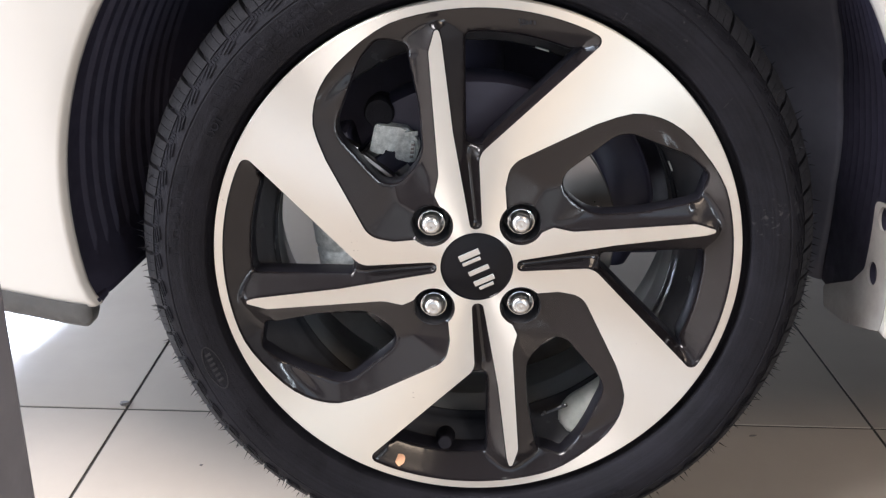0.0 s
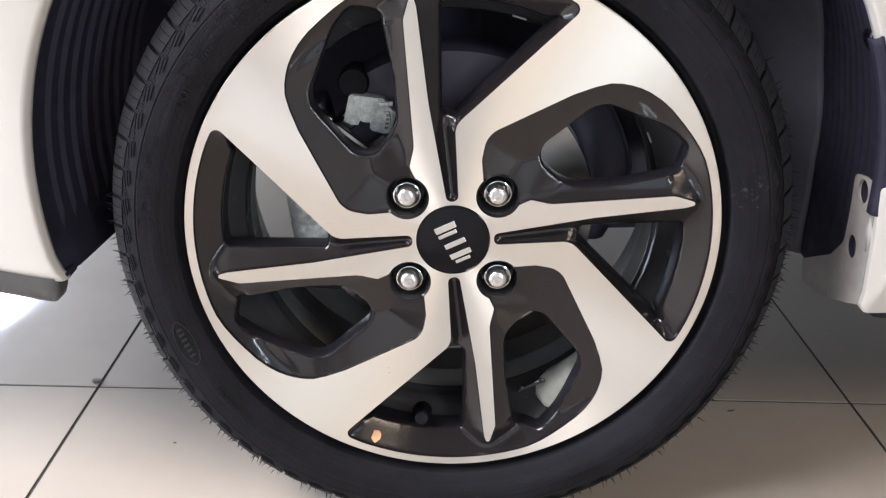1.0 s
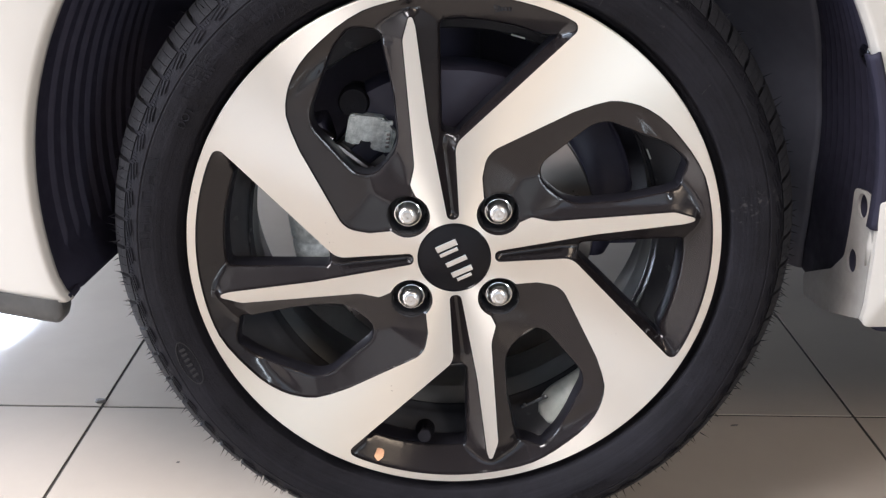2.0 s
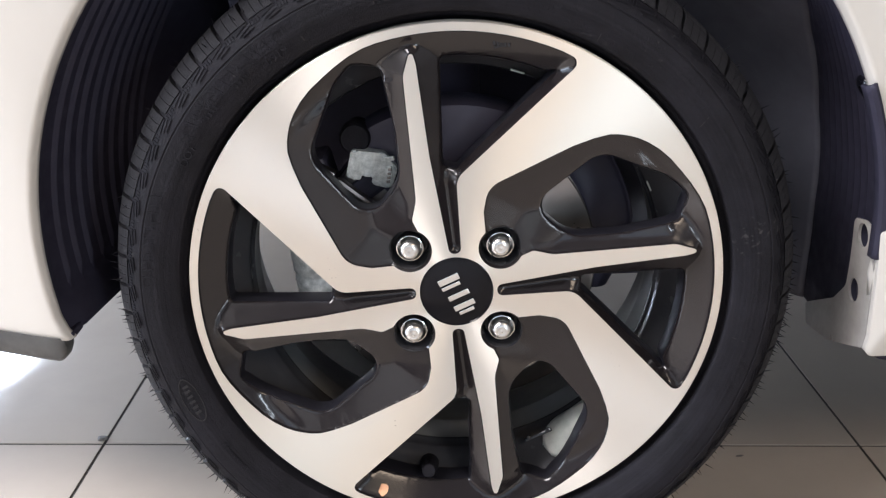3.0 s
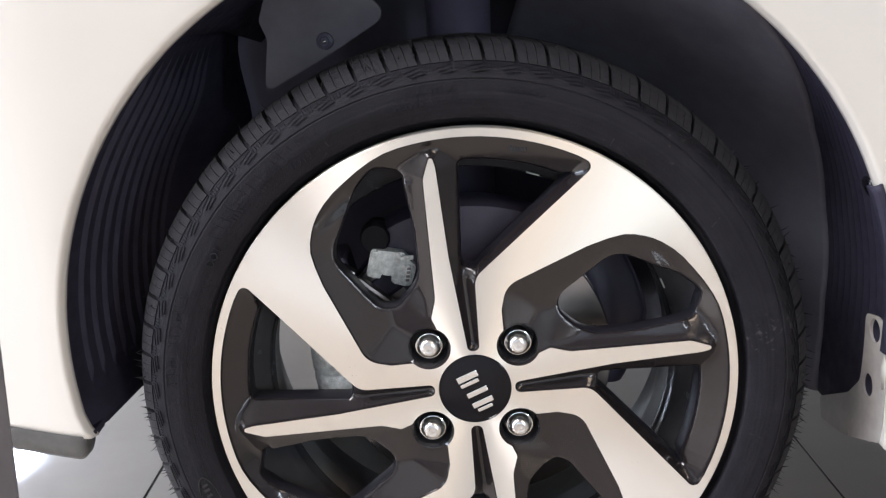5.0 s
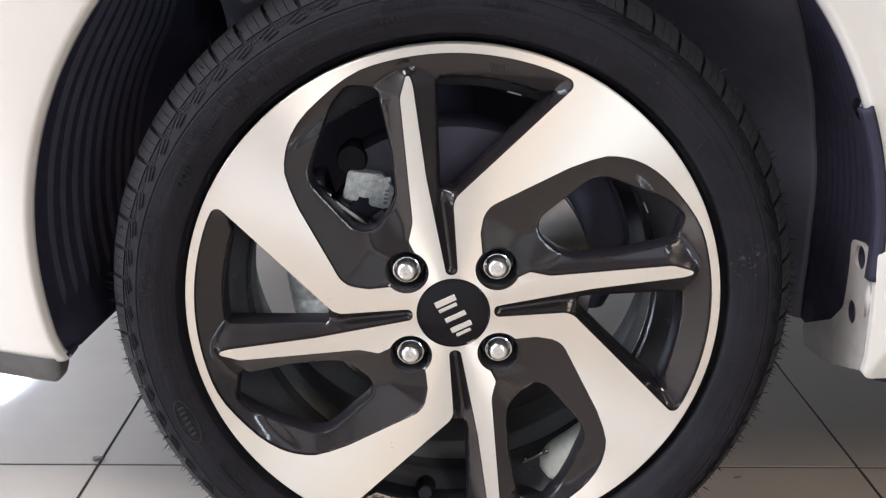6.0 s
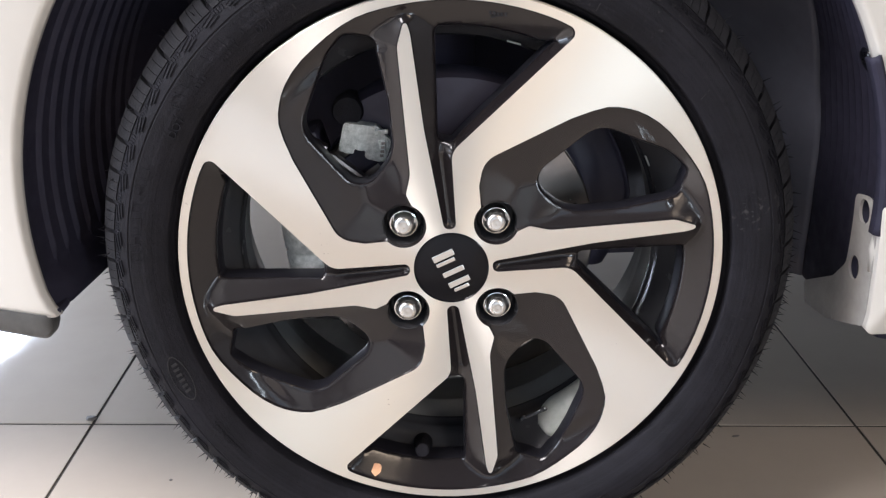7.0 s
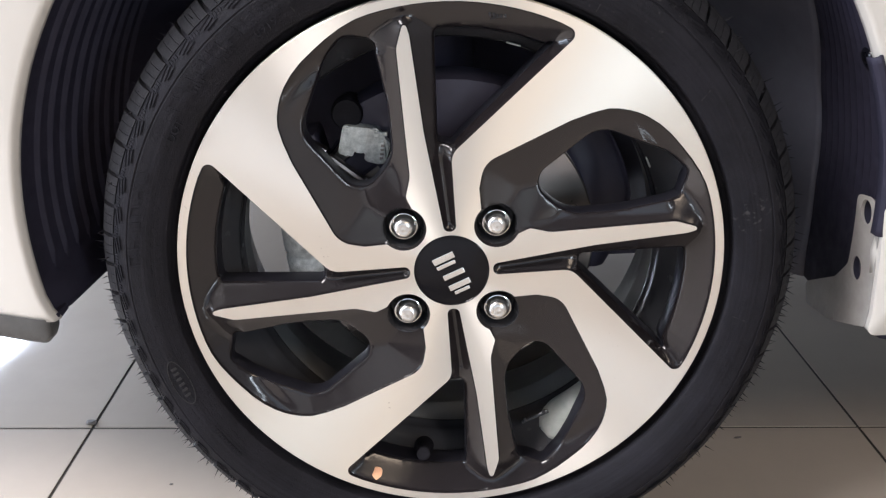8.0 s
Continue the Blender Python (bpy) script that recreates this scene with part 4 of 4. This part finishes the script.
def arch_sheet(name, prof, edge, mat, label, fade=True, depth=None):
    """A sheet that follows the arch: prof gives (depth, offset outwards) pairs."""
    verts, faces = [], []
    n = len(edge)
    for yy, off in prof:
        for x, z in edge:
            if z < -0.06:
                z = -0.06 + (z + 0.06) * min(1.0, max(0.0, (yy - 0.07) / 0.05))
            a = math.atan2(max(z, 0), x)
            k = min(1.0, max(0.0, (z + 0.012) / 0.05)) if fade else 1.0
            o = 0.002 + (off * k if off > -0.0055 else off)
            verts.append((x + math.cos(a) * o, depth(yy, a) if depth else yy, z + math.sin(a) * o + HUB_Z))
    for k in range(len(prof) - 1):
        for i in range(n - 1):
            faces.append((k * n + i, k * n + i + 1, (k + 1) * n + i + 1, (k + 1) * n + i))
    ob = part_mesh(name, sharp(mesh_of(name, verts, faces, mat), 30), car, label)
    mod = ob.modifiers.new("sheet", "SOLIDIFY")
    mod.thickness, mod.offset = 0.0025, 1
    return ob


def ribbed(y0, y1, pitch, height):
    prof = [(0.010, -0.001), (0.014, -0.004), (0.020, -0.001)]
    y = y0
    while y < y1:
        prof += [(y, 0.0), (y + pitch * 0.55, 0.0), (y + pitch * 0.68, -height), (y + pitch * 0.80, -height), (y + pitch * 0.93, 0.0)]
        y += pitch
    return prof


def front_liner(edge):
    """The liner ahead of the wheel: it draws in towards its back, with thin raised ribs that fade out above and end at a rolled lip below."""
    rows = [(0.010, 0.001, 0.0), (0.014, 0.004, 0.0), (0.020, 0.001, 0.0)]
    y, pitch, height = 0.034, 0.0205, 0.0038
    while y < 0.215:
        rows += [(y + dy, 0.13 * (y + dy - 0.034), up * height) for dy, up in ((0.0, 0), (pitch - 0.0062, 0), (pitch - 0.0050, 0.8), (pitch - 0.0040, 1), (pitch - 0.0028, 0.9), (pitch - 0.0012, 0))]
        y += pitch
    rows += [(0.245, 0.036, 0.0), (0.27, 0.048, 0.0), (0.30, 0.07, 0.0)]
    verts, faces = [], []
    n = len(edge)
    for yy, drawn, rib in rows:
        for x, z in edge:
            a = math.atan2(max(z, 0), x)
            upper = min(1.0, max(0.0, (0.283 - z) / 0.07))
            upper = upper * upper * (3 - 2 * upper)
            ribbed_here = min(1.0, max(0.0, (0.262 - z) / 0.02)) * min(1.0, max(0.0, (z + 0.004) / 0.012))
            rolled = 0.0075 * min(1.0, max(0.0, (-0.004 - z) / 0.012)) if yy > 0.03 else 0.0
            o = 0.002 - drawn * (upper if yy > 0.03 else 1.0) - rib * ribbed_here - rolled
            verts.append((x + math.cos(a) * o, yy, z + math.sin(a) * o + HUB_Z))
    for k in range(len(rows) - 1):
        for i in range(n - 1):
            faces.append((k * n + i, k * n + i + 1, (k + 1) * n + i + 1, (k + 1) * n + i))
    ob = part_mesh("wheel_arch_liner", sharp(mesh_of("wheel_arch_liner", verts, faces, LINER), 30), car, "black plastic wheel arch liner with thin raised ribs")
    mod = ob.modifiers.new("sheet", "SOLIDIFY")
    mod.thickness, mod.offset = 0.0025, 1


def liner():
    """The wheel arch liner: a black trough round the wheel, ribbed ahead of and behind it, closed by an inner wall."""
    full = [(-0.3140, -0.031)] + arch_edge()[2:-2] + [(0.333, 0.0), (0.333, -0.03), (0.332, -0.060), (0.332, -0.085)]
    front = [p for p in full if p[0] < 0.0 and p[1] < 0.28]
    top = [p for p in full if p[1] > 0.27]
    rear = [p for p in full if p[0] > 0.0 and p[1] < 0.28]
    front_liner([(-0.3140, -0.0310), (-0.3160, -0.0265), (-0.3180, -0.0215), (-0.3198, -0.0160), (-0.3212, -0.0100), (-0.3222, -0.0045)] + [p for p in front if p[1] > 0.0])
    arch_sheet("wheel_arch_liner", [(0.010, -0.001), (0.014, -0.004), (0.020, -0.001), (0.09, 0.0), (0.12, -0.002), (0.20, -0.006), (0.30, -0.03)], top, LINER, "black plastic wheel arch liner over the tyre")
    arch_sheet("wheel_arch_liner", ribbed(0.024, 0.130, 0.0125, 0.0006) + [(0.140, 0.0), (0.148, -0.002)], rear, LINER, "black ribbed plastic wheel arch liner behind the tyre",
               depth=lambda y, a: 0.010 + (y - 0.010) * (strip_end(a) - 0.010) / 0.138)
    # folded lip of the rear liner over the lower part of the arch edge, and the push clip that holds it
    arch_sheet("liner_lip", [(0.0120, -0.0080), (0.0055, -0.0076), (0.0040, -0.0062), (0.0036, -0.0046), (0.0044, -0.0032)], [arch_point(radians(a)) for a in np.arange(26.5, 1.5, -1.0)], LINER, "black folded lip of the liner", False)
    cx, cz = arch_point(radians(25.0))
    inwards = Vector((-cx, 0, -cz)).normalized()
    prof = [(0.0, 0.0105), (0.0012, 0.0102), (0.0030, 0.0085), (0.0038, 0.0050), (0.0036, 0.0034), (0.0028, 0.0026), (0.0028, 0.0001)]
    at = Matrix.Translation(Vector((cx, 0.026, cz + HUB_Z)) + inwards * 0.001) @ Vector((0, 1, 0)).rotation_difference(inwards).to_matrix().to_4x4()
    part_mesh("push_clip", sharp(lathe("push_clip", prof, GLOSS, 28), 30), car, "gloss black push clip in the liner", at)
    # smooth dusty panel behind the ribbed strip
    arch_sheet("inner_panel", [(0.146, -0.001), (0.150, -0.006), (0.175, -0.024), (0.21, -0.055), (0.25, -0.10), (0.30, -0.16)], [p for p in full if p[0] > 0.06], INNER, "dusty dark grey inner arch panel", False,
               lambda y, a: 0.30 - (0.30 - y) * (0.30 - strip_end(a) + 0.004) / 0.154)
    bm = bmesh.new()
    box(bm, (0.009, 0.022, 0.006), pose(-0.3145, 0.020, HUB_Z - 0.0305, 0, -12, 0), 0.002)
    part("liner_clip", bm, LINER, car, "black clip at the lower end of the liner")
    bm = bmesh.new()
    box(bm, (0.70, 0.012, 0.52), pose(0, 0.31, HUB_Z + 0.245), 0.003)
    part("inner_wheelhouse", bm, BLACKMETAL, car, "black inner wheelhouse panel")


liner()


def arch_details():
    # pressed panel with a fixing, high at the front of the arch
    bm = bmesh.new()
    out = rounded([(-172, 284, 6), (-166, 268, 10), (-172, 222, 5), (-110, 255, 20), (-60, 285, 10), (-80, 305, 8), (-165, 305, 6)], 0.003)
    f = bm.faces.new([bm.verts.new((p[0], 0, p[1])) for p in out])
    got = bmesh.ops.extrude_face_region(bm, geom=[f])
    for v in got["geom"]:
        if isinstance(v, bmesh.types.BMVert):
            v.co.y += 0.01
    ob = part("splash_panel", bm, SPLASH, car, "dusty grey splash panel with a fixing screw", pose(0, 0.15, HUB_Z))
    part_mesh("screw", sharp(lathe("screw", [(0.0, 0.0075), (-0.002, 0.007), (-0.003, 0.004), (-0.0045, 0.0035), (-0.005, 0.0001)], BLACKMETAL, 20)), ob, "", pose(-0.116, 0, 0.265))
    part_mesh("screw_tip", sharp(lathe("screw_tip", [(-0.005, 0.0016), (-0.007, 0.0012), (-0.0075, 0.0001)], CHROME, 12)), ob, "", pose(-0.116, 0, 0.265))
    bm = bmesh.new()
    box(bm, (0.12, 0.05, 0.09), pose(0.03, 0.20, HUB_Z + 0.345), 0.012)
    part("suspension_mount", bm, BLACKMETAL, car, "black suspension mount in the arch")
    bm = bmesh.new()
    box(bm, (0.010, 0.03, 0.07), pose(0.105, 0.18, HUB_Z + 0.325), 0.003)
    part("bracket", bm, INNER, car)
    # assumed lower control arm, added to cover the floor past the disc, with its ball joint, and the track rod end
    out = rounded([(-235, 215, 20), (-60, 195, 30), (40, 172, 18), (100, 180, 22), (115, 255, 30), (60, 345, 40), (60, 465, 25), (-50, 465, 25), (-90, 330, 30), (-190, 285, 20)], 0.006)
    bm = bmesh.new()
    f = bm.faces.new([bm.verts.new((p[0], p[1], 0.066)) for p in out])
    got = bmesh.ops.extrude_face_region(bm, geom=[f])
    for v in got["geom"]:
        if isinstance(v, bmesh.types.BMVert):
            v.co.z += 0.054
    bmesh.ops.bevel(bm, geom=[e for e in bm.edges if e.is_manifold and e.calc_face_angle(0) > 0.9], offset=0.007, segments=2, affect="EDGES")
    part("backdrop_arm", bm, LIP, car, "assumed dark grey lower control arm, added as a backdrop behind the disc")
    part_mesh("ball_joint", sharp(lathe("ball_joint", [(-0.03, 0.0001), (-0.03, 0.016), (-0.012, 0.022), (0.012, 0.022), (0.026, 0.014), (0.045, 0.012), (0.045, 0.0001)], BLACKMETAL, 28)), car, "black ball joint", pose(0.02, 0.205, 0.125, 90, 0, 0))
    bm = bmesh.new()
    bmesh.ops.create_cone(bm, segments=20, radius1=0.011, radius2=0.011, depth=0.30, cap_ends=True, matrix=pose(0.128, 0.27, 0.238, 90, 0, 0))
    part("track_rod", bm, BLACKMETAL, car, "black track rod", smooth=True)
    part_mesh("track_rod_end", sharp(lathe("track_rod_end", [(-0.02, 0.0001), (-0.02, 0.012), (-0.008, 0.018), (0.010, 0.018), (0.022, 0.011), (0.022, 0.0001)], BLACKMETAL, 24)), car, "black track rod end", pose(0.128, 0.125, 0.232, 90, 0, 0))
    bm = bmesh.new()
    bmesh.ops.create_cone(bm, segments=32, radius1=0.028, radius2=0.028, depth=0.3, cap_ends=True, matrix=pose(0.0, 0.16, HUB_Z + 0.2))
    part("strut", bm, BLACKMETAL, car, "black suspension strut", smooth=True)


arch_details()


def sill():
    """The white rear edge of the arch: an outer panel, and the flange turned in from it with two round holes and a foot running under the car."""
    front = rounded([(328, 302.5, 4), (330.5, 256.5, 60), (331, 210.5, 30), (328.5, 192.5, 7), (900, 192.5, 0), (900, 302.5, 4)], 0.0015)
    bm = bmesh.new()
    f = bm.faces.new([bm.verts.new((p[0], 0.0, p[1])) for p in front])
    got = bmesh.ops.extrude_face_region(bm, geom=[f])
    for v in got["geom"]:
        if isinstance(v, bmesh.types.BMVert):
            v.co.y += 0.012
    bmesh.ops.inset_region(bm, faces=[f for f in bm.faces if abs(f.normal.y) > 0.9 and f.calc_center_median().y < 0.001], thickness=0.0022, depth=0.0)
    for v in bm.verts:
        if v.co.y < 0.001 and any(abs(f.normal.y) < 0.5 for f in v.link_faces):
            v.co.y = 0.0016
    sharp(part("sill_panel", bm, WHITE, car, "white painted sill end panel", smooth=True).data, 50)
    # flange: depth and height, millimetres
    out = rounded([(7, 197.5, 4), (70, 172.5, 10), (120, 163.5, 4), (127, 182.5, 3), (72, 212.5, 12), (50, 234.5, 14), (46.5, 274.5, 30), (46, 297.5, 7), (26, 301.5, 6), (7, 297.5, 4)], 0.003)
    spots = ((0.0290, 0.2880), (0.0350, 0.2370))
    holes = [np.array([(u + 0.0086 * math.cos(a), v + 0.0102 * math.sin(a)) for a in np.linspace(0, 2 * math.pi, 33)[:-1]]) for u, v in spots]
    grid = np.stack(np.meshgrid(np.arange(0.004, 0.126, 0.006), np.arange(0.165, 0.305, 0.006)), -1).reshape(-1, 2)
    grid = grid[inside(out, grid) & ~inside(holes[0], grid) & ~inside(holes[1], grid)]
    grid = grid[np.minimum.reduce([gap(o, grid) for o in (out, *holes)]) > 0.002]
    vs, fs = fill([out, *holes], grid, lambda m: inside(out, m) & ~inside(holes[0], m) & ~inside(holes[1], m))
    me = mesh_of("sill_flange", [(0.0003 + float(np.interp(p[1], (0.1925, 0.2105, 0.2565, 0.3025), (0.3290, 0.3308, 0.3302, 0.3282))) - 0.0012 * min(1.0, max(0.0, (p[0] - 0.012) / 0.02)) + 0.012 * max(0.0, p[0] - 0.05), p[0], p[1]) for p in vs], [tuple(int(i) for i in f) for f in fs], SHADEDWHITE, False)
    ob = part_mesh("sill_flange", me, car, "white painted inward flange, dusty and darkened for its shade, with two open holes")
    mod = ob.modifiers.new("sheet", "SOLIDIFY")
    mod.thickness, mod.offset = 0.0016, 0
    for u, v in spots:
        part_mesh("hole_rim", lathe("hole_rim", [(0.0002, 0.0101), (-0.0008, 0.0105), (-0.0009, 0.0109), (0.0005, 0.0113)], SHADEDWHITE, 32), car, "", pose(0.3295, u, v, 0, 0, -90) @ Matrix.Diagonal((0.85, 1, 1, 1)))
        part_mesh("hole_cup", lathe("hole_cup", [(0.0005, 0.0104), (0.02, 0.0100), (0.021, 0.0001)], LINER, 28), car, "", pose(0.3295, u, v, 0, 0, -90) @ Matrix.Diagonal((0.85, 1, 1, 1)))
    bm = bmesh.new()
    box(bm, (0.54, 0.10, 0.006), pose(0.630, 0.060, 0.1910), 0.002)
    part("sill_underside", bm, WHITE, car)


sill()


def underbody():
    # unseen plain panels closing the car below, set low to shade the floor
    bm = bmesh.new()
    box(bm, (0.40, 1.55, 0.05), pose(-0.55, 0.83, 0.245), 0.01)
    part("underbody_panel", bm, LINER, car, "unseen black underbody panel that keeps the floor shaded")
    # unseen block, added to keep daylight off the floor under the car
    bm = bmesh.new()
    box(bm, (0.05, 0.50, 0.12), pose(-0.70, 1.25, 0.19), 0.012)
    part("front_light_block", bm, LINER, car, "unseen black block that keeps daylight off the floor under the car")
    # added dark block and cone that hide the lit floor behind the disc
    bm = bmesh.new()
    box(bm, (0.52, 0.30, 0.25), pose(0.12, 0.54, 0.215), 0.035)
    part("floor_blocker", bm, BLACKMETAL, car, "added dark block that hides the lit floor behind the wheel")
    bm = bmesh.new()
    bmesh.ops.create_cone(bm, segments=24, radius1=0.045, radius2=0.028, depth=0.10, cap_ends=True, matrix=pose(0.06, 0.33, 0.262, 90, 0, 0))
    part("gap_cone", bm, LINER, car, "added black cone closing the gap behind the disc", smooth=True)
    bm = bmesh.new()
    box(bm, (2.4, 1.50, 0.07), pose(1.58, 0.83, 0.175), 0.01)
    part("underbody_panel", bm, LINER, car)
    bm = bmesh.new()
    box(bm, (0.46, 1.1, 0.05), pose(0.15, 0.92, 0.175), 0.01)
    part("underbody_panel", bm, LINER, car)
    # unseen white bar, added so that the tiles mirror a pale strip
    bm = bmesh.new()
    box(bm, (2.0, 0.022, 0.014), pose(1.34, 0.85, 0.138), 0.004)
    part("reflection_rail", bm, WHITE, car, "unseen white rail, added for its pale reflection in the tiles")
    # unseen far-side boxes, added to stop daylight coming in under the car
    bm = bmesh.new()
    box(bm, (2.6, 0.05, 0.20), pose(1.55, 1.56, 0.215), 0.012)
    part("far_side_blocker", bm, WHITE, car, "unseen white far-side block that stops daylight under the car")
    bm = bmesh.new()
    box(bm, (0.62, 0.05, 0.22), pose(-0.62, 1.52, 0.198), 0.012)
    part("far_front_blocker", bm, WHITE, car)
    # unseen plain body mass, added so no light passes above the underbody
    bm = bmesh.new()
    box(bm, (3.6, 1.24, 0.58), pose(1.05, 0.975, 0.60), 0.09)
    part("body_shell", bm, WHITE, car, "unseen plain white body block that stops light passing through the car")
    bm = bmesh.new()
    box(bm, (3.6, 0.32, 0.04), pose(1.05, 0.19, 0.87), 0.01)
    part("body_shoulder", bm, WHITE, car)


underbody()

# ---- grey post standing by the camera ----
def post():
    ob = thing("barrier_post", pose(-0.2161, -0.4085, 0), "plain grey powder-coated metal post standing on the tiles", "post")
    bm = bmesh.new()
    box(bm, (0.06, 0.06, 0.9), pose(0, 0, 0.458), 0.004)
    part("upright", bm, POSTGREY, ob)
    bm = bmesh.new()
    box(bm, (0.11, 0.11, 0.008), pose(0, 0, 0.004), 0.002)
    part("base_plate", bm, POSTGREY, ob)


post()


def debris():
    """A grey chip of stone lying where the tile joints cross."""
    ob = thing("stone_chip", pose(-0.378, 0.217, 0), "small grey stone chip lying on a tile joint", "stone")
    bm = bmesh.new()
    bmesh.ops.create_icosphere(bm, subdivisions=2, radius=1.0)
    rng = random.Random(5)
    for v in bm.verts:
        v.co = Vector((v.co.x * 0.0065, v.co.y * 0.0048, v.co.z * 0.0020)) * rng.uniform(0.75, 1.1) + Vector((0, 0, 0.0018))
    part("chip", bm, STONE, ob)


debris()


def fleck(name, m, size, label):
    """A flat irregular crumb on the tiles."""
    ob = thing(name, m, label, "dirt")
    bm = bmesh.new()
    bmesh.ops.create_icosphere(bm, subdivisions=2, radius=1.0)
    rng = random.Random(9)
    for v in bm.verts:
        v.co = Vector((v.co.x * size[0], v.co.y * size[1], v.co.z * size[2])) * rng.uniform(0.75, 1.15) + Vector((0, 0, size[2]))
    part("crumb", bm, STONE, ob)


fleck("dirt_fleck", pose(0.3084, 0.1853, 0, 0, 0, 12), (0.0052, 0.0016, 0.0007), "thin dark fleck of dirt on the tiles")
fleck("dirt_fleck", pose(-0.2648, 0.1046, 0), (0.0018, 0.0014, 0.0006), "tiny brown crumb on the tiles")
